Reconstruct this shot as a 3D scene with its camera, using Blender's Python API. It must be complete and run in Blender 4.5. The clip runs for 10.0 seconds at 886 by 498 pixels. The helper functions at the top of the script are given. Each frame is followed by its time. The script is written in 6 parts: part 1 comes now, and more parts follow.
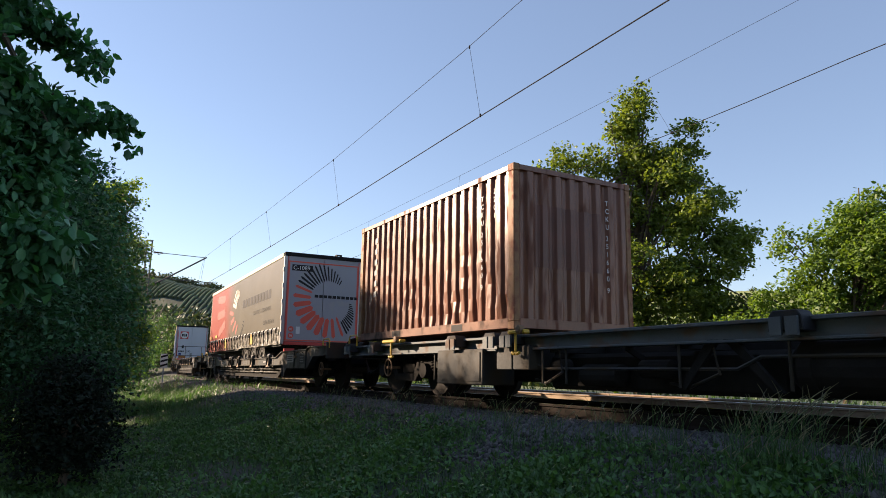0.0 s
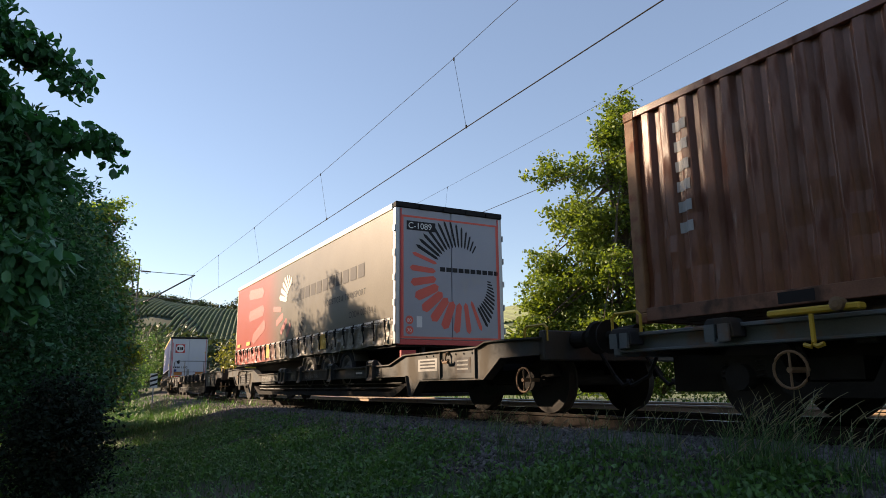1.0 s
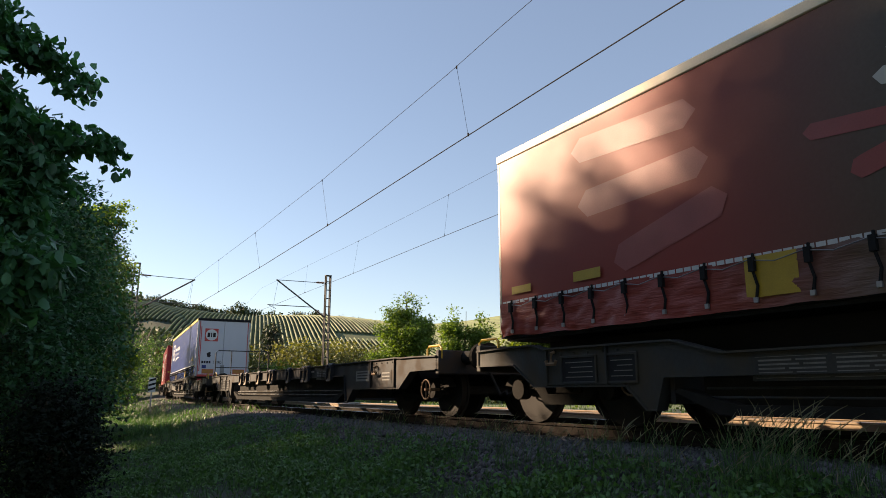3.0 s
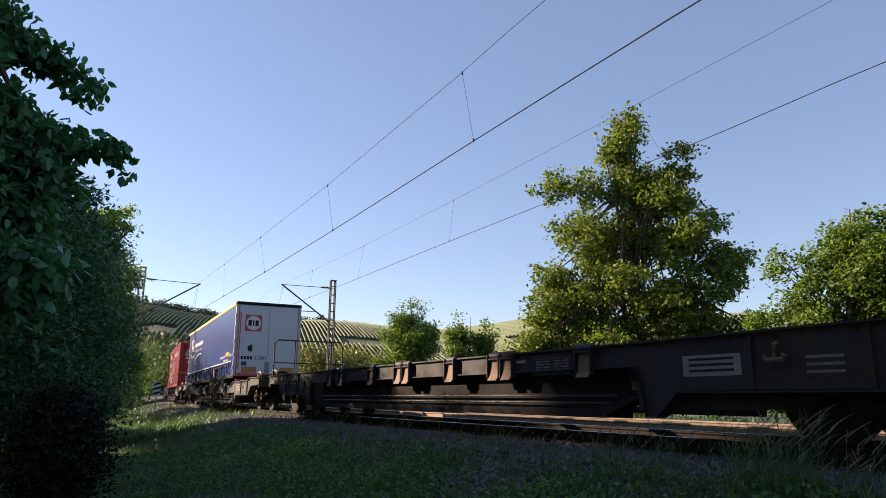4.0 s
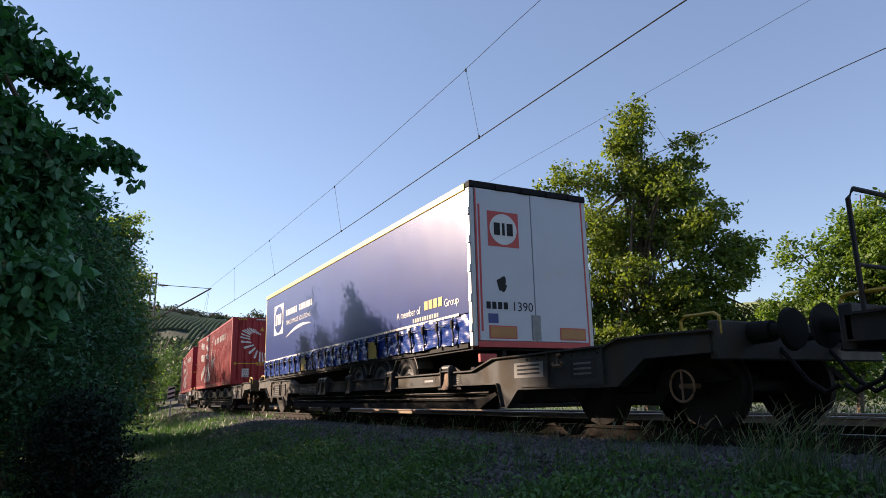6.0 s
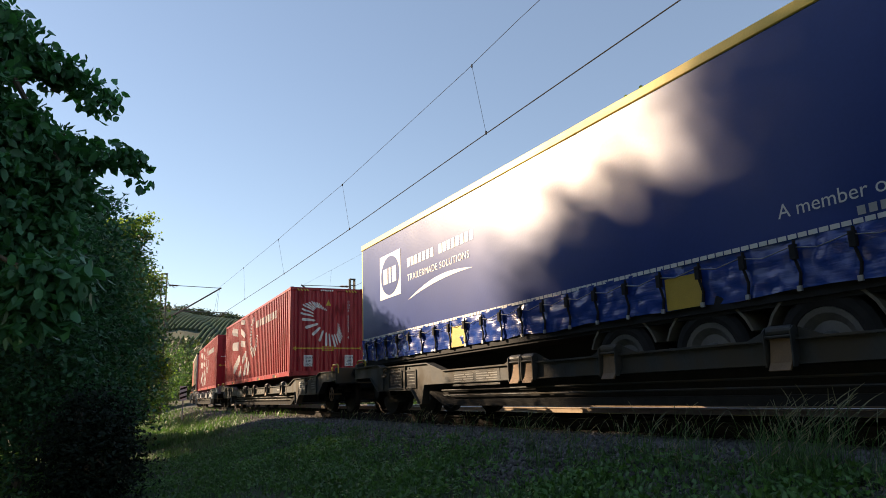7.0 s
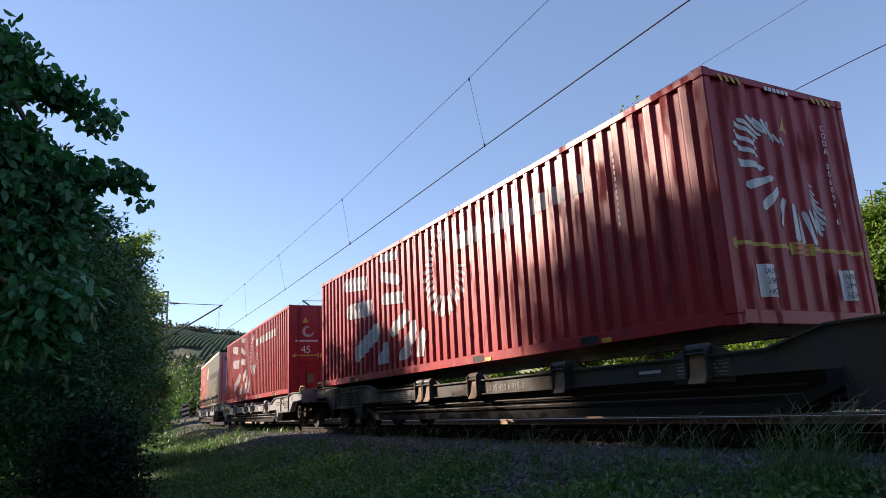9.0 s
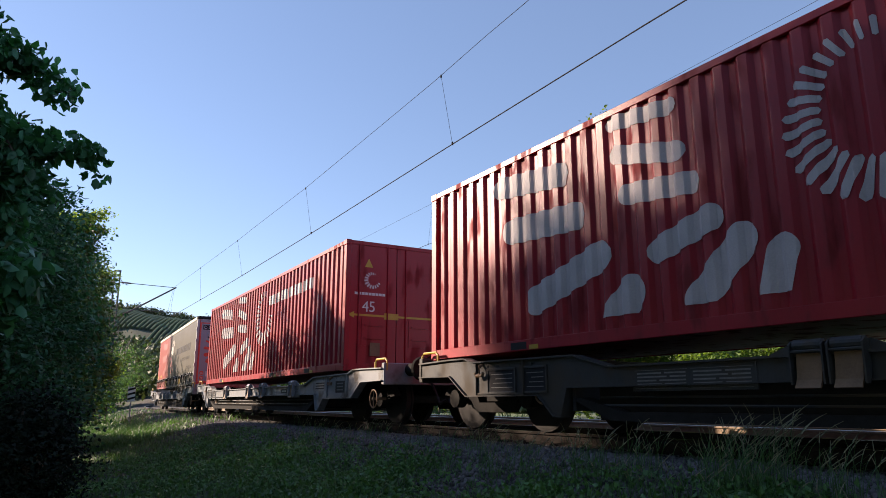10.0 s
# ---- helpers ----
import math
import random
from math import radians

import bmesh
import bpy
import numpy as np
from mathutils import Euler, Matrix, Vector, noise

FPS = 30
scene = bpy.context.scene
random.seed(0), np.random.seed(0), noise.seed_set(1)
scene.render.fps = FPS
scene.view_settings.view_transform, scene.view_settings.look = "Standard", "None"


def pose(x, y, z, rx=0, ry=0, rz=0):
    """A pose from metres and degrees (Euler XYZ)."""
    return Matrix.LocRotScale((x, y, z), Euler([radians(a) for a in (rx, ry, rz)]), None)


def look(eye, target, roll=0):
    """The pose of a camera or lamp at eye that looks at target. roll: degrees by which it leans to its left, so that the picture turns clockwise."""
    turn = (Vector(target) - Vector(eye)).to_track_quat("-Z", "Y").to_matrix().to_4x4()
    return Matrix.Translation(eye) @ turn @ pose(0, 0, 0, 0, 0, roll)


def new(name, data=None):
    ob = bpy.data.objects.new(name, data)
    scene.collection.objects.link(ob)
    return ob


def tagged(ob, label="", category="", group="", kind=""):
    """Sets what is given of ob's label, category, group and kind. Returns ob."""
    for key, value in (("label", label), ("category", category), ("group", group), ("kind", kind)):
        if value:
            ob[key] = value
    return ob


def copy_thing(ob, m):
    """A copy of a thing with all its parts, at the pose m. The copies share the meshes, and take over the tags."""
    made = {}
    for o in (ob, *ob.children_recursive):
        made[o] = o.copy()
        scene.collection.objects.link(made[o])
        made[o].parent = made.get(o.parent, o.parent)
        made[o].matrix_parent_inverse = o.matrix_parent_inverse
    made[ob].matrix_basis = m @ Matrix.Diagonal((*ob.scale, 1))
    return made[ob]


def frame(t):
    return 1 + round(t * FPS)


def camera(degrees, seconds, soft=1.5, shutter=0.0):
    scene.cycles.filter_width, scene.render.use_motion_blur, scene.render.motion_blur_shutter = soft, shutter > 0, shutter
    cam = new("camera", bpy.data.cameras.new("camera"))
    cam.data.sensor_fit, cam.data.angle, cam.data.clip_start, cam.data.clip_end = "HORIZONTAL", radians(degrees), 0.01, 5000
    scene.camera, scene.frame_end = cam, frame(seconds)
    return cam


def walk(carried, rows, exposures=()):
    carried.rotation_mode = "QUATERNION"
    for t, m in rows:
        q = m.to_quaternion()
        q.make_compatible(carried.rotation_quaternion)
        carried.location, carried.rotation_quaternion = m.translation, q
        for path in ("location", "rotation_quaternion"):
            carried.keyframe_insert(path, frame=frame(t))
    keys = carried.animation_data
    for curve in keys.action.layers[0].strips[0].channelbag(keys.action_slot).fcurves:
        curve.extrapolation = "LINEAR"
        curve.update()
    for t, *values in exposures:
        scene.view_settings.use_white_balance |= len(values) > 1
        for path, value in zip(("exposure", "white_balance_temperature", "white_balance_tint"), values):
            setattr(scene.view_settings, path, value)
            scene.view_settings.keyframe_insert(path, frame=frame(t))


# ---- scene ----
cam = camera(66.1, 10.0, soft=0.9)

# ------------------------------------------------------------- camera
# hand-held and nearly still: seconds, yaw, pitch, roll
CAMERA_ROWS = [
    (0.0, -29.68, 10.36, -0.93),
    (0.5, -30.15, 10.46, -0.51),
    (1.0, -30.29, 11.32, 0.66),
    (1.5, -29.89, 10.33, 0.30),
    (2.0, -29.60, 11.31, -0.15),
    (2.5, -30.45, 11.66, 0.06),
    (4.0, -30.04, 12.40, -0.38),
    (4.5, -29.56, 12.37, 0.02),
    (5.0, -29.06, 12.83, -0.80),
    (6.5, -28.68, 11.92, 1.94),
    (7.0, -28.11, 11.96, 1.71),
    (7.5, -28.80, 11.66, 1.75),
    (8.0, -29.17, 12.92, 2.81),
    (8.5, -29.81, 13.68, 2.42),
    (9.0, -27.84, 13.06, 2.71),
    (9.5, -28.39, 12.51, 1.98),
    (10.0, -31.76, 12.66, 0.05),
]
walk(cam, [(t, pose(0, 0, 0, 90 + p, r, y)) for t, y, p, r in CAMERA_ROWS],
     exposures=[(0.0, 1.43, 7050, 20), (2.5, 1.44, 7950, 17), (4.0, 1.29, 6850, 24), (5.0, 1.28, 6700, 24), (6.5, 1.35, 7050, 20),
                (7.5, 1.39, 7800, 14), (8.5, 1.31, 6350, 22), (10.0, 1.36, 6500, 22)])

# ------------------------------------------------------------- sun and sky
SUN_AZ, SUN_EL = 38.0, 21.0        # degrees to the left of the line, and up
sun_dir = Vector((-math.sin(radians(SUN_AZ)) * math.cos(radians(SUN_EL)),
                  math.cos(radians(SUN_AZ)) * math.cos(radians(SUN_EL)), math.sin(radians(SUN_EL))))
world = bpy.data.worlds.new("sky")
scene.world = world
world.use_nodes = True
wn = world.node_tree
sky = wn.nodes.new("ShaderNodeTexSky")
sky.sky_type, sky.sun_disc = "NISHITA", False
sky.sun_elevation, sky.sun_rotation = radians(SUN_EL), radians(-SUN_AZ)
sky.altitude, sky.air_density, sky.dust_density, sky.ozone_density = 200, 1.0, 0.12, 2.0
veil = wn.nodes.new("ShaderNodeMix")        # thin even haze over the clear sky
veil.data_type = "RGBA"
veil.inputs[0].default_value, veil.inputs[7].default_value = 0.3, (1.45, 2.2, 3.3, 1)
wn.links.new(sky.outputs[0], veil.inputs[6])
wn.links.new(veil.outputs[2], wn.nodes["Background"].inputs[0])
wn.nodes["Background"].inputs[1].default_value = 0.085
sun = new("sun", bpy.data.lights.new("sun", "SUN"))
sun.data.energy, sun.data.angle, sun.data.color = 5.0, radians(0.7), (1.0, 0.83, 0.61)
sun.matrix_world = look(sun_dir * 50, (0, 0, 0))

# ------------------------------------------------------------- the line
RAIL = -0.41            # rail head, below the eye
SPEED, EASE = 8.685, -0.024


def cx(y, track=0):
    """Centre of a track at y: straight, then a wide curve."""
    d = max(0.0, y - 10.33)
    return 7.176 + 4.05 * track + 0.5 * 0.0024 * d * d


# ------------------------------------------------------------- materials
def mat(name, color, rough=0.6, metal=0.0, var=0.25, scale=3.0, bump=0.15, fine=60.0, dirt=None, dirt_amount=0.0,
        dirt_scale=2.0, island=0.0, obj=0.0, spec=0.5, translucent=0.0, stretch=(1, 1, 1), coat=0.0, through_hue=(1.4, 1.35, 0.45)):
    m = bpy.data.materials.new(name)
    m.use_nodes = True
    nt = m.node_tree
    N, L = nt.nodes, nt.links
    b = N["Principled BSDF"]
    b.inputs["Roughness"].default_value, b.inputs["Metallic"].default_value = rough, metal
    b.inputs["Specular IOR Level"].default_value = spec
    b.inputs["Coat Weight"].default_value = coat
    tc = N.new("ShaderNodeTexCoord")
    mp = N.new("ShaderNodeMapping")
    mp.inputs["Scale"].default_value = stretch
    L.new(tc.outputs["Object"], mp.inputs[0])

    def nz(s, detail=4):
        n = N.new("ShaderNodeTexNoise")
        n.inputs["Scale"].default_value, n.inputs["Detail"].default_value = s, detail
        L.new(mp.outputs[0], n.inputs["Vector"])
        return n.outputs["Fac"]

    def mathn(op, a, c):
        n = N.new("ShaderNodeMath")
        n.operation = op
        for i, v in enumerate((a, c)):
            if isinstance(v, (int, float)):
                n.inputs[i].default_value = v
            else:
                L.new(v, n.inputs[i])
        return n.outputs[0]
    big, small = nz(scale), nz(fine, 3)
    f = mathn("ADD", mathn("MULTIPLY", big, 1.3), mathn("MULTIPLY", small, 0.7))
    f = mathn("MULTIPLY", mathn("SUBTRACT", f, 1.0), var * 2)
    if island or obj:
        src = N.new("ShaderNodeNewGeometry").outputs["Random Per Island"] if island else N.new("ShaderNodeObjectInfo").outputs["Random"]
        f = mathn("ADD", f, mathn("MULTIPLY", mathn("SUBTRACT", src, 0.5), (island or obj) * 2))
    f = mathn("ADD", f, 1.0)
    mul = N.new("ShaderNodeVectorMath")
    mul.operation = "SCALE"
    mul.inputs[0].default_value = color[:3]
    L.new(f, mul.inputs["Scale"])
    out = mul.outputs[0]
    if dirt:
        ramp = N.new("ShaderNodeMapRange")
        ramp.inputs["From Min"].default_value, ramp.inputs["From Max"].default_value = 0.62 - dirt_amount * 0.4, 0.70 - dirt_amount * 0.2
        L.new(nz(dirt_scale, 8), ramp.inputs["Value"])
        mx = N.new("ShaderNodeMix")
        mx.data_type = "RGBA"
        L.new(ramp.outputs[0], mx.inputs[0])
        L.new(out, mx.inputs[6])
        mx.inputs[7].default_value = (*dirt, 1)
        out = mx.outputs[2]
        rr = N.new("ShaderNodeMapRange")
        rr.inputs["To Min"].default_value, rr.inputs["To Max"].default_value = rough, 0.85
        L.new(ramp.outputs[0], rr.inputs["Value"])
        L.new(rr.outputs[0], b.inputs["Roughness"])
    L.new(out, b.inputs["Base Color"])
    if bump:
        bp = N.new("ShaderNodeBump")
        bp.inputs["Strength"].default_value, bp.inputs["Distance"].default_value = bump, 0.02
        L.new(mathn("ADD", big, mathn("MULTIPLY", small, 0.35)), bp.inputs["Height"])
        L.new(bp.outputs[0], b.inputs["Normal"])
    if translucent:
        tr = N.new("ShaderNodeBsdfTranslucent")
        hue = N.new("ShaderNodeVectorMath")
        hue.operation = "MULTIPLY"
        hue.inputs[1].default_value = through_hue
        L.new(out, hue.inputs[0])
        L.new(hue.outputs[0], tr.inputs["Color"])
        ms = N.new("ShaderNodeMixShader")
        ms.inputs[0].default_value = translucent
        L.new(b.outputs[0], ms.inputs[1])
        L.new(tr.outputs[0], ms.inputs[2])
        L.new(ms.outputs[0], N["Material Output"].inputs["Surface"])
    return m


M_LEAF_NEAR = mat("near_leaf", (0.06, 0.2, 0.098), 0.45, island=0.4, translucent=0.35, bump=0, scale=1.0, spec=0.4, through_hue=(0.9, 1.3, 0.4))
M_LEAF_HEDGE = mat("hedge_leaf", (0.05, 0.15, 0.078), 0.5, island=0.5, translucent=0.3, bump=0, scale=0.7, spec=0.4, through_hue=(0.9, 1.3, 0.45))
M_LEAF_MAPLE = mat("maple_leaf", (0.135, 0.195, 0.042), 0.5, island=0.4, translucent=0.42, bump=0, scale=0.6, spec=0.4, through_hue=(1.3, 1.25, 0.4))
M_LEAF_LIGHT = mat("bush_leaf", (0.12, 0.20, 0.045), 0.5, island=0.35, translucent=0.45, bump=0, scale=0.6, spec=0.35, through_hue=(1.3, 1.3, 0.4))
M_LEAF_TIP = mat("yellow_shoot_leaf", (0.17, 0.25, 0.06), 0.5, island=0.35, translucent=0.5, bump=0, scale=0.6, spec=0.35, through_hue=(1.2, 1.3, 0.4))
M_LEAF_DARK = mat("conifer_needles", (0.03, 0.045, 0.02), 0.6, island=0.3, translucent=0.1, bump=0, scale=0.6)
M_LEAF_MID = mat("verge_leaf", (0.055, 0.125, 0.045), 0.5, island=0.45, translucent=0.4, bump=0, scale=0.7, spec=0.4)
# near-black on purpose: the shade of the hollow is put into this colour
M_HOLLOW_SHADE = mat("hollow_shade_needles", (0.012, 0.022, 0.014), 0.7, island=0.3, translucent=0.05, bump=0, spec=0.15)
M_LEAF_OLIVE = mat("olive_leaf", (0.15, 0.16, 0.045), 0.55, island=0.3, translucent=0.3, bump=0, scale=0.6)
M_FAR_LEAF = mat("far_wood_leaf", (0.05, 0.075, 0.03), 0.6, island=0.3, translucent=0.15, bump=0, scale=0.1)
M_BARK = mat("bark", (0.10, 0.075, 0.055), 0.9, var=0.5, scale=6, bump=0.8, fine=40, stretch=(1, 1, 0.25))
M_GROUND = mat("meadow_soil", (0.022, 0.04, 0.018), 0.95, var=0.55, scale=0.9, bump=0.6, fine=18, dirt=(0.03, 0.034, 0.018), dirt_amount=0.2, dirt_scale=0.7)
M_FIELD = mat("hill_grass", (0.085, 0.112, 0.04), 0.9, var=0.3, scale=0.08, bump=0.3, fine=2.0)
M_BALLAST = mat("ballast_bed", (0.028, 0.026, 0.025), 0.95, var=0.6, scale=6, bump=1.0, fine=30)
M_STONE = mat("ballast_stone", (0.085, 0.082, 0.083), 0.9, var=0.2, island=0.65, bump=0.5, scale=8)
# one rail rust in two tones: darkened as in shade, lightened as in sun
M_RAIL_SHADED = mat("shaded_rail_rust", (0.022, 0.017, 0.014), 0.85, var=0.35, scale=5, bump=0.2, spec=0.15)
M_RAIL_SUNLIT = mat("sunlit_tan_rail_rust", (0.25, 0.18, 0.115), 0.8, var=0.15, scale=3, bump=0.15, dirt=(0.18, 0.12, 0.075), dirt_amount=0.15, dirt_scale=5)
M_RAILTOP = mat("rail_head_steel", (0.55, 0.53, 0.5), 0.25, 1.0, var=0.1)
M_SLEEPER = mat("concrete_sleeper", (0.22, 0.20, 0.17), 0.9, var=0.35, scale=7, obj=0.15)
M_GRASS = mat("grass_blade", (0.055, 0.14, 0.045), 0.5, island=0.45, translucent=0.3, bump=0, scale=0.6)
M_SEED = mat("seed_head", (0.21, 0.215, 0.14), 0.8, island=0.3, translucent=0.3, bump=0)
M_WEED = mat("weed_leaf", (0.065, 0.17, 0.05), 0.5, island=0.35, translucent=0.3, bump=0, scale=0.8)
M_STEEL_DARK = mat("dirty_wagon_steel", (0.02, 0.021, 0.025), 0.6, 0.0, var=0.4, scale=2.5, bump=0.15, dirt=(0.045, 0.034, 0.027), dirt_amount=0.35, dirt_scale=3, spec=0.25)
M_STEEL_GREY = mat("grey_wagon_paint", (0.025, 0.028, 0.03), 0.5, var=0.5, scale=2, bump=0.2, fine=35, dirt=(0.05, 0.041, 0.03), dirt_amount=0.45, dirt_scale=2.2, spec=0.3, stretch=(1, 1, 0.6))
M_STEEL_BLUE = mat("blue_grey_wagon_paint", (0.07, 0.088, 0.1), 0.5, var=0.3, scale=2, bump=0.1, dirt=(0.12, 0.08, 0.06), dirt_amount=0.25, dirt_scale=3)
M_STEEL_LIGHT = mat("pale_grey_wagon_paint", (0.17, 0.185, 0.205), 0.5, var=0.25, scale=2, bump=0.12, dirt=(0.09, 0.075, 0.06), dirt_amount=0.25, dirt_scale=2)
M_BOGIE = mat("bogie_grime", (0.016, 0.015, 0.014), 0.9, var=0.4, scale=5, bump=0.3, spec=0.15)
M_WHEEL = mat("wheel_steel", (0.02, 0.018, 0.017), 0.75, 0.0, var=0.3, spec=0.2)
M_RIM = mat("dusty_wheel_rim", (0.09, 0.09, 0.088), 0.55, 0.2, var=0.3, scale=5)
M_FADEDWHITE = mat("weathered_white_print", (0.46, 0.41, 0.41), 0.55, var=0.2, scale=3, spec=0.2)
M_FADEDWORD = mat("faded_print", (0.33, 0.27, 0.27), 0.5, var=0.2, scale=4)
M_RUSTPLATE = mat("rusty_bracket", (0.16, 0.095, 0.05), 0.75, var=0.35, scale=6)
M_YELLOW = mat("yellow_paint", (0.42, 0.27, 0.02), 0.5, var=0.2, scale=5)
M_ZINC = mat("galvanised_steel", (0.28, 0.29, 0.3), 0.45, 0.6, var=0.15, scale=4)
M_WIRE = mat("copper_wire", (0.018, 0.017, 0.017), 0.8, 0.0, var=0.1, spec=0.1)
M_MAST = mat("mast_steel", (0.09, 0.085, 0.08), 0.8, 0.0, var=0.3, scale=3, spec=0.2)
M_INSUL = mat("brown_insulator", (0.10, 0.05, 0.03), 0.3)
M_WHITE = mat("white_print", (0.55, 0.55, 0.55), 0.5, var=0.12, scale=3)
M_GREYPRINT = mat("grey_print", (0.32, 0.32, 0.32), 0.5, var=0.12)
M_DIMPRINT = mat("worn_stencil_print", (0.13, 0.13, 0.125), 0.6, var=0.4, scale=9)
M_BLACK = mat("black_rubber", (0.012, 0.012, 0.013), 0.8, var=0.3, scale=8, spec=0.2)
M_BLACKPRINT = mat("black_print", (0.016, 0.016, 0.019), 0.55, var=0.1, spec=0.15)
M_RED = mat("red_container_paint", (0.27, 0.008, 0.017), 0.4, var=0.22, scale=1.2, bump=0.06, dirt=(0.17, 0.012, 0.014), dirt_amount=0.2, dirt_scale=4, spec=0.32, stretch=(1, 1, 0.3))
M_RUST = mat("rust_brown_container_paint", (0.178, 0.063, 0.033), 0.38, var=0.4, scale=2.2, bump=0.15, dirt=(0.12, 0.04, 0.022), dirt_amount=0.2, dirt_scale=6, spec=0.5, stretch=(1, 1, 0.22))
M_RUSTDARK = mat("dark_paint_patch", (0.135, 0.047, 0.03), 0.42, var=0.4, scale=2.2, bump=0.1, spec=0.4)
M_RUSTPOST = mat("worn_container_post", (0.24, 0.115, 0.05), 0.65, var=0.35, scale=5, bump=0.3, dirt=(0.20, 0.07, 0.04), dirt_amount=0.3, dirt_scale=7)
M_WOODRAIL = mat("worn_bottom_rail", (0.17, 0.075, 0.045), 0.7, var=0.4, scale=3, bump=0.2, dirt=(0.06, 0.03, 0.02), dirt_amount=0.3, dirt_scale=4)
M_NAVY = mat("navy_curtain", (0.004, 0.028, 0.165), 0.31, var=0.15, scale=1.0, bump=0.1, fine=25, spec=0.3)
M_NAVYFLAP = mat("navy_curtain_flap", (0.009, 0.04, 0.22), 0.22, var=0.2, scale=2.5, bump=0.5, fine=9, spec=0.6, stretch=(1, 0.35, 3))
M_GREYFLAP = mat("grey_curtain_flap", (0.10, 0.09, 0.075), 0.45, var=0.25, scale=3, bump=0.4, fine=14, spec=0.3)
M_DOORWHITE = mat("white_trailer_door", (0.42, 0.44, 0.49), 0.4, var=0.07, scale=1.2, bump=0.03, dirt=(0.45, 0.45, 0.45), dirt_amount=0.1)
M_DOORGREY = mat("grey_trailer_door", (0.24, 0.25, 0.29), 0.45, var=0.08, scale=1.2, bump=0.03, dirt=(0.28, 0.28, 0.29), dirt_amount=0.15)
M_REDTRIM = mat("red_trim", (0.45, 0.035, 0.03), 0.5, var=0.15)
M_ORANGEPRINT = mat("orange_red_print", (0.60, 0.07, 0.04), 0.5, var=0.1)
M_FADEDRED = mat("faded_red_print", (0.30, 0.055, 0.045), 0.45, var=0.15)
M_PALEPRINT = mat("pale_print", (0.5, 0.46, 0.40), 0.45, var=0.1)
M_PLATE = mat("dusty_plate", (0.2, 0.2, 0.195), 0.6, var=0.25, scale=8)
M_AMBER = mat("amber_reflector", (0.33, 0.12, 0.01), 0.4)
M_TOPRAIL = mat("pale_roof_rail", (0.55, 0.50, 0.38), 0.5, var=0.15)
M_ROOFYELLOW = mat("yellow_roof_rail", (0.60, 0.42, 0.06), 0.5, var=0.2, scale=2)
M_ROOF = mat("trailer_roof", (0.5, 0.5, 0.5), 0.6, var=0.15)
M_UNDER = mat("trailer_chassis", (0.014, 0.014, 0.016), 0.75, spec=0.2, var=0.3, scale=4)
M_VINE = mat("vine_row_leaf", (0.085, 0.125, 0.04), 0.7, island=0.25, translucent=0.15, bump=0.4, scale=1.0)


def grey_red_curtain(flap=False):
    """Grey tarpaulin printed to a red front, the colours fading into one another."""
    m = mat("grey_red_flap", (0.10, 0.09, 0.072), 0.42, var=0.3, scale=2.5, bump=0.9, fine=16, spec=0.3, stretch=(1, 0.35, 3)) if flap else mat("grey_red_curtain", (0.088, 0.078, 0.06), 0.42, var=0.22, scale=1.0, bump=0.12, fine=25, spec=0.2)
    nt = m.node_tree
    b = nt.nodes["Principled BSDF"]
    src = b.inputs["Base Color"].links[0].from_socket
    tc = nt.nodes.new("ShaderNodeTexCoord")
    sp = nt.nodes.new("ShaderNodeSeparateXYZ")
    nt.links.new(tc.outputs["Object"], sp.inputs[0])
    mr = nt.nodes.new("ShaderNodeMapRange")
    mr.interpolation_type = "SMOOTHSTEP"
    mr.inputs["From Min"].default_value, mr.inputs["From Max"].default_value = 7.6, 10.4
    nt.links.new(sp.outputs["Y"], mr.inputs["Value"])
    mx = nt.nodes.new("ShaderNodeMix")
    mx.data_type = "RGBA"
    nt.links.new(mr.outputs[0], mx.inputs[0])
    nt.links.new(src, mx.inputs[6])
    mx.inputs[7].default_value = (0.27, 0.045, 0.035, 1)
    nt.links.new(mx.outputs[2], b.inputs["Base Color"])
    return m


M_GREYRED = grey_red_curtain()
M_GREYREDFLAP = grey_red_curtain(True)


# ------------------------------------------------------------- mesh helpers
def box(bm, x0, x1, y0, y1, z0, z1):
    v = [bm.verts.new((x, y, z)) for x in (x0, x1) for y in (y0, y1) for z in (z0, z1)]
    for q in ((0, 1, 3, 2), (4, 6, 7, 5), (0, 4, 5, 1), (2, 3, 7, 6), (0, 2, 6, 4), (1, 5, 7, 3)):
        bm.faces.new([v[i] for i in q])


def tube(bm, pts, r, seg=8, r1=None, cap=True):
    """A round bar along pts, tapering from r to r1."""
    pts = [Vector(p) for p in pts]
    rings = []
    for i, p in enumerate(pts):
        d = (pts[min(i + 1, len(pts) - 1)] - pts[max(i - 1, 0)]).normalized()
        a = d.orthogonal().normalized() if abs(d.z) > 0.95 else d.cross(Vector((0, 0, 1))).normalized()
        c = d.cross(a)
        rad = r if r1 is None else r + (r1 - r) * i / (len(pts) - 1)
        rings.append([bm.verts.new(p + rad * (math.cos(2 * math.pi * k / seg) * a + math.sin(2 * math.pi * k / seg) * c)) for k in range(seg)])
    for A, B in zip(rings, rings[1:]):
        for k in range(seg):
            bm.faces.new((A[k], A[(k + 1) % seg], B[(k + 1) % seg], B[k]))
    if cap:
        bm.faces.new(rings[0][::-1])
        bm.faces.new(rings[-1])


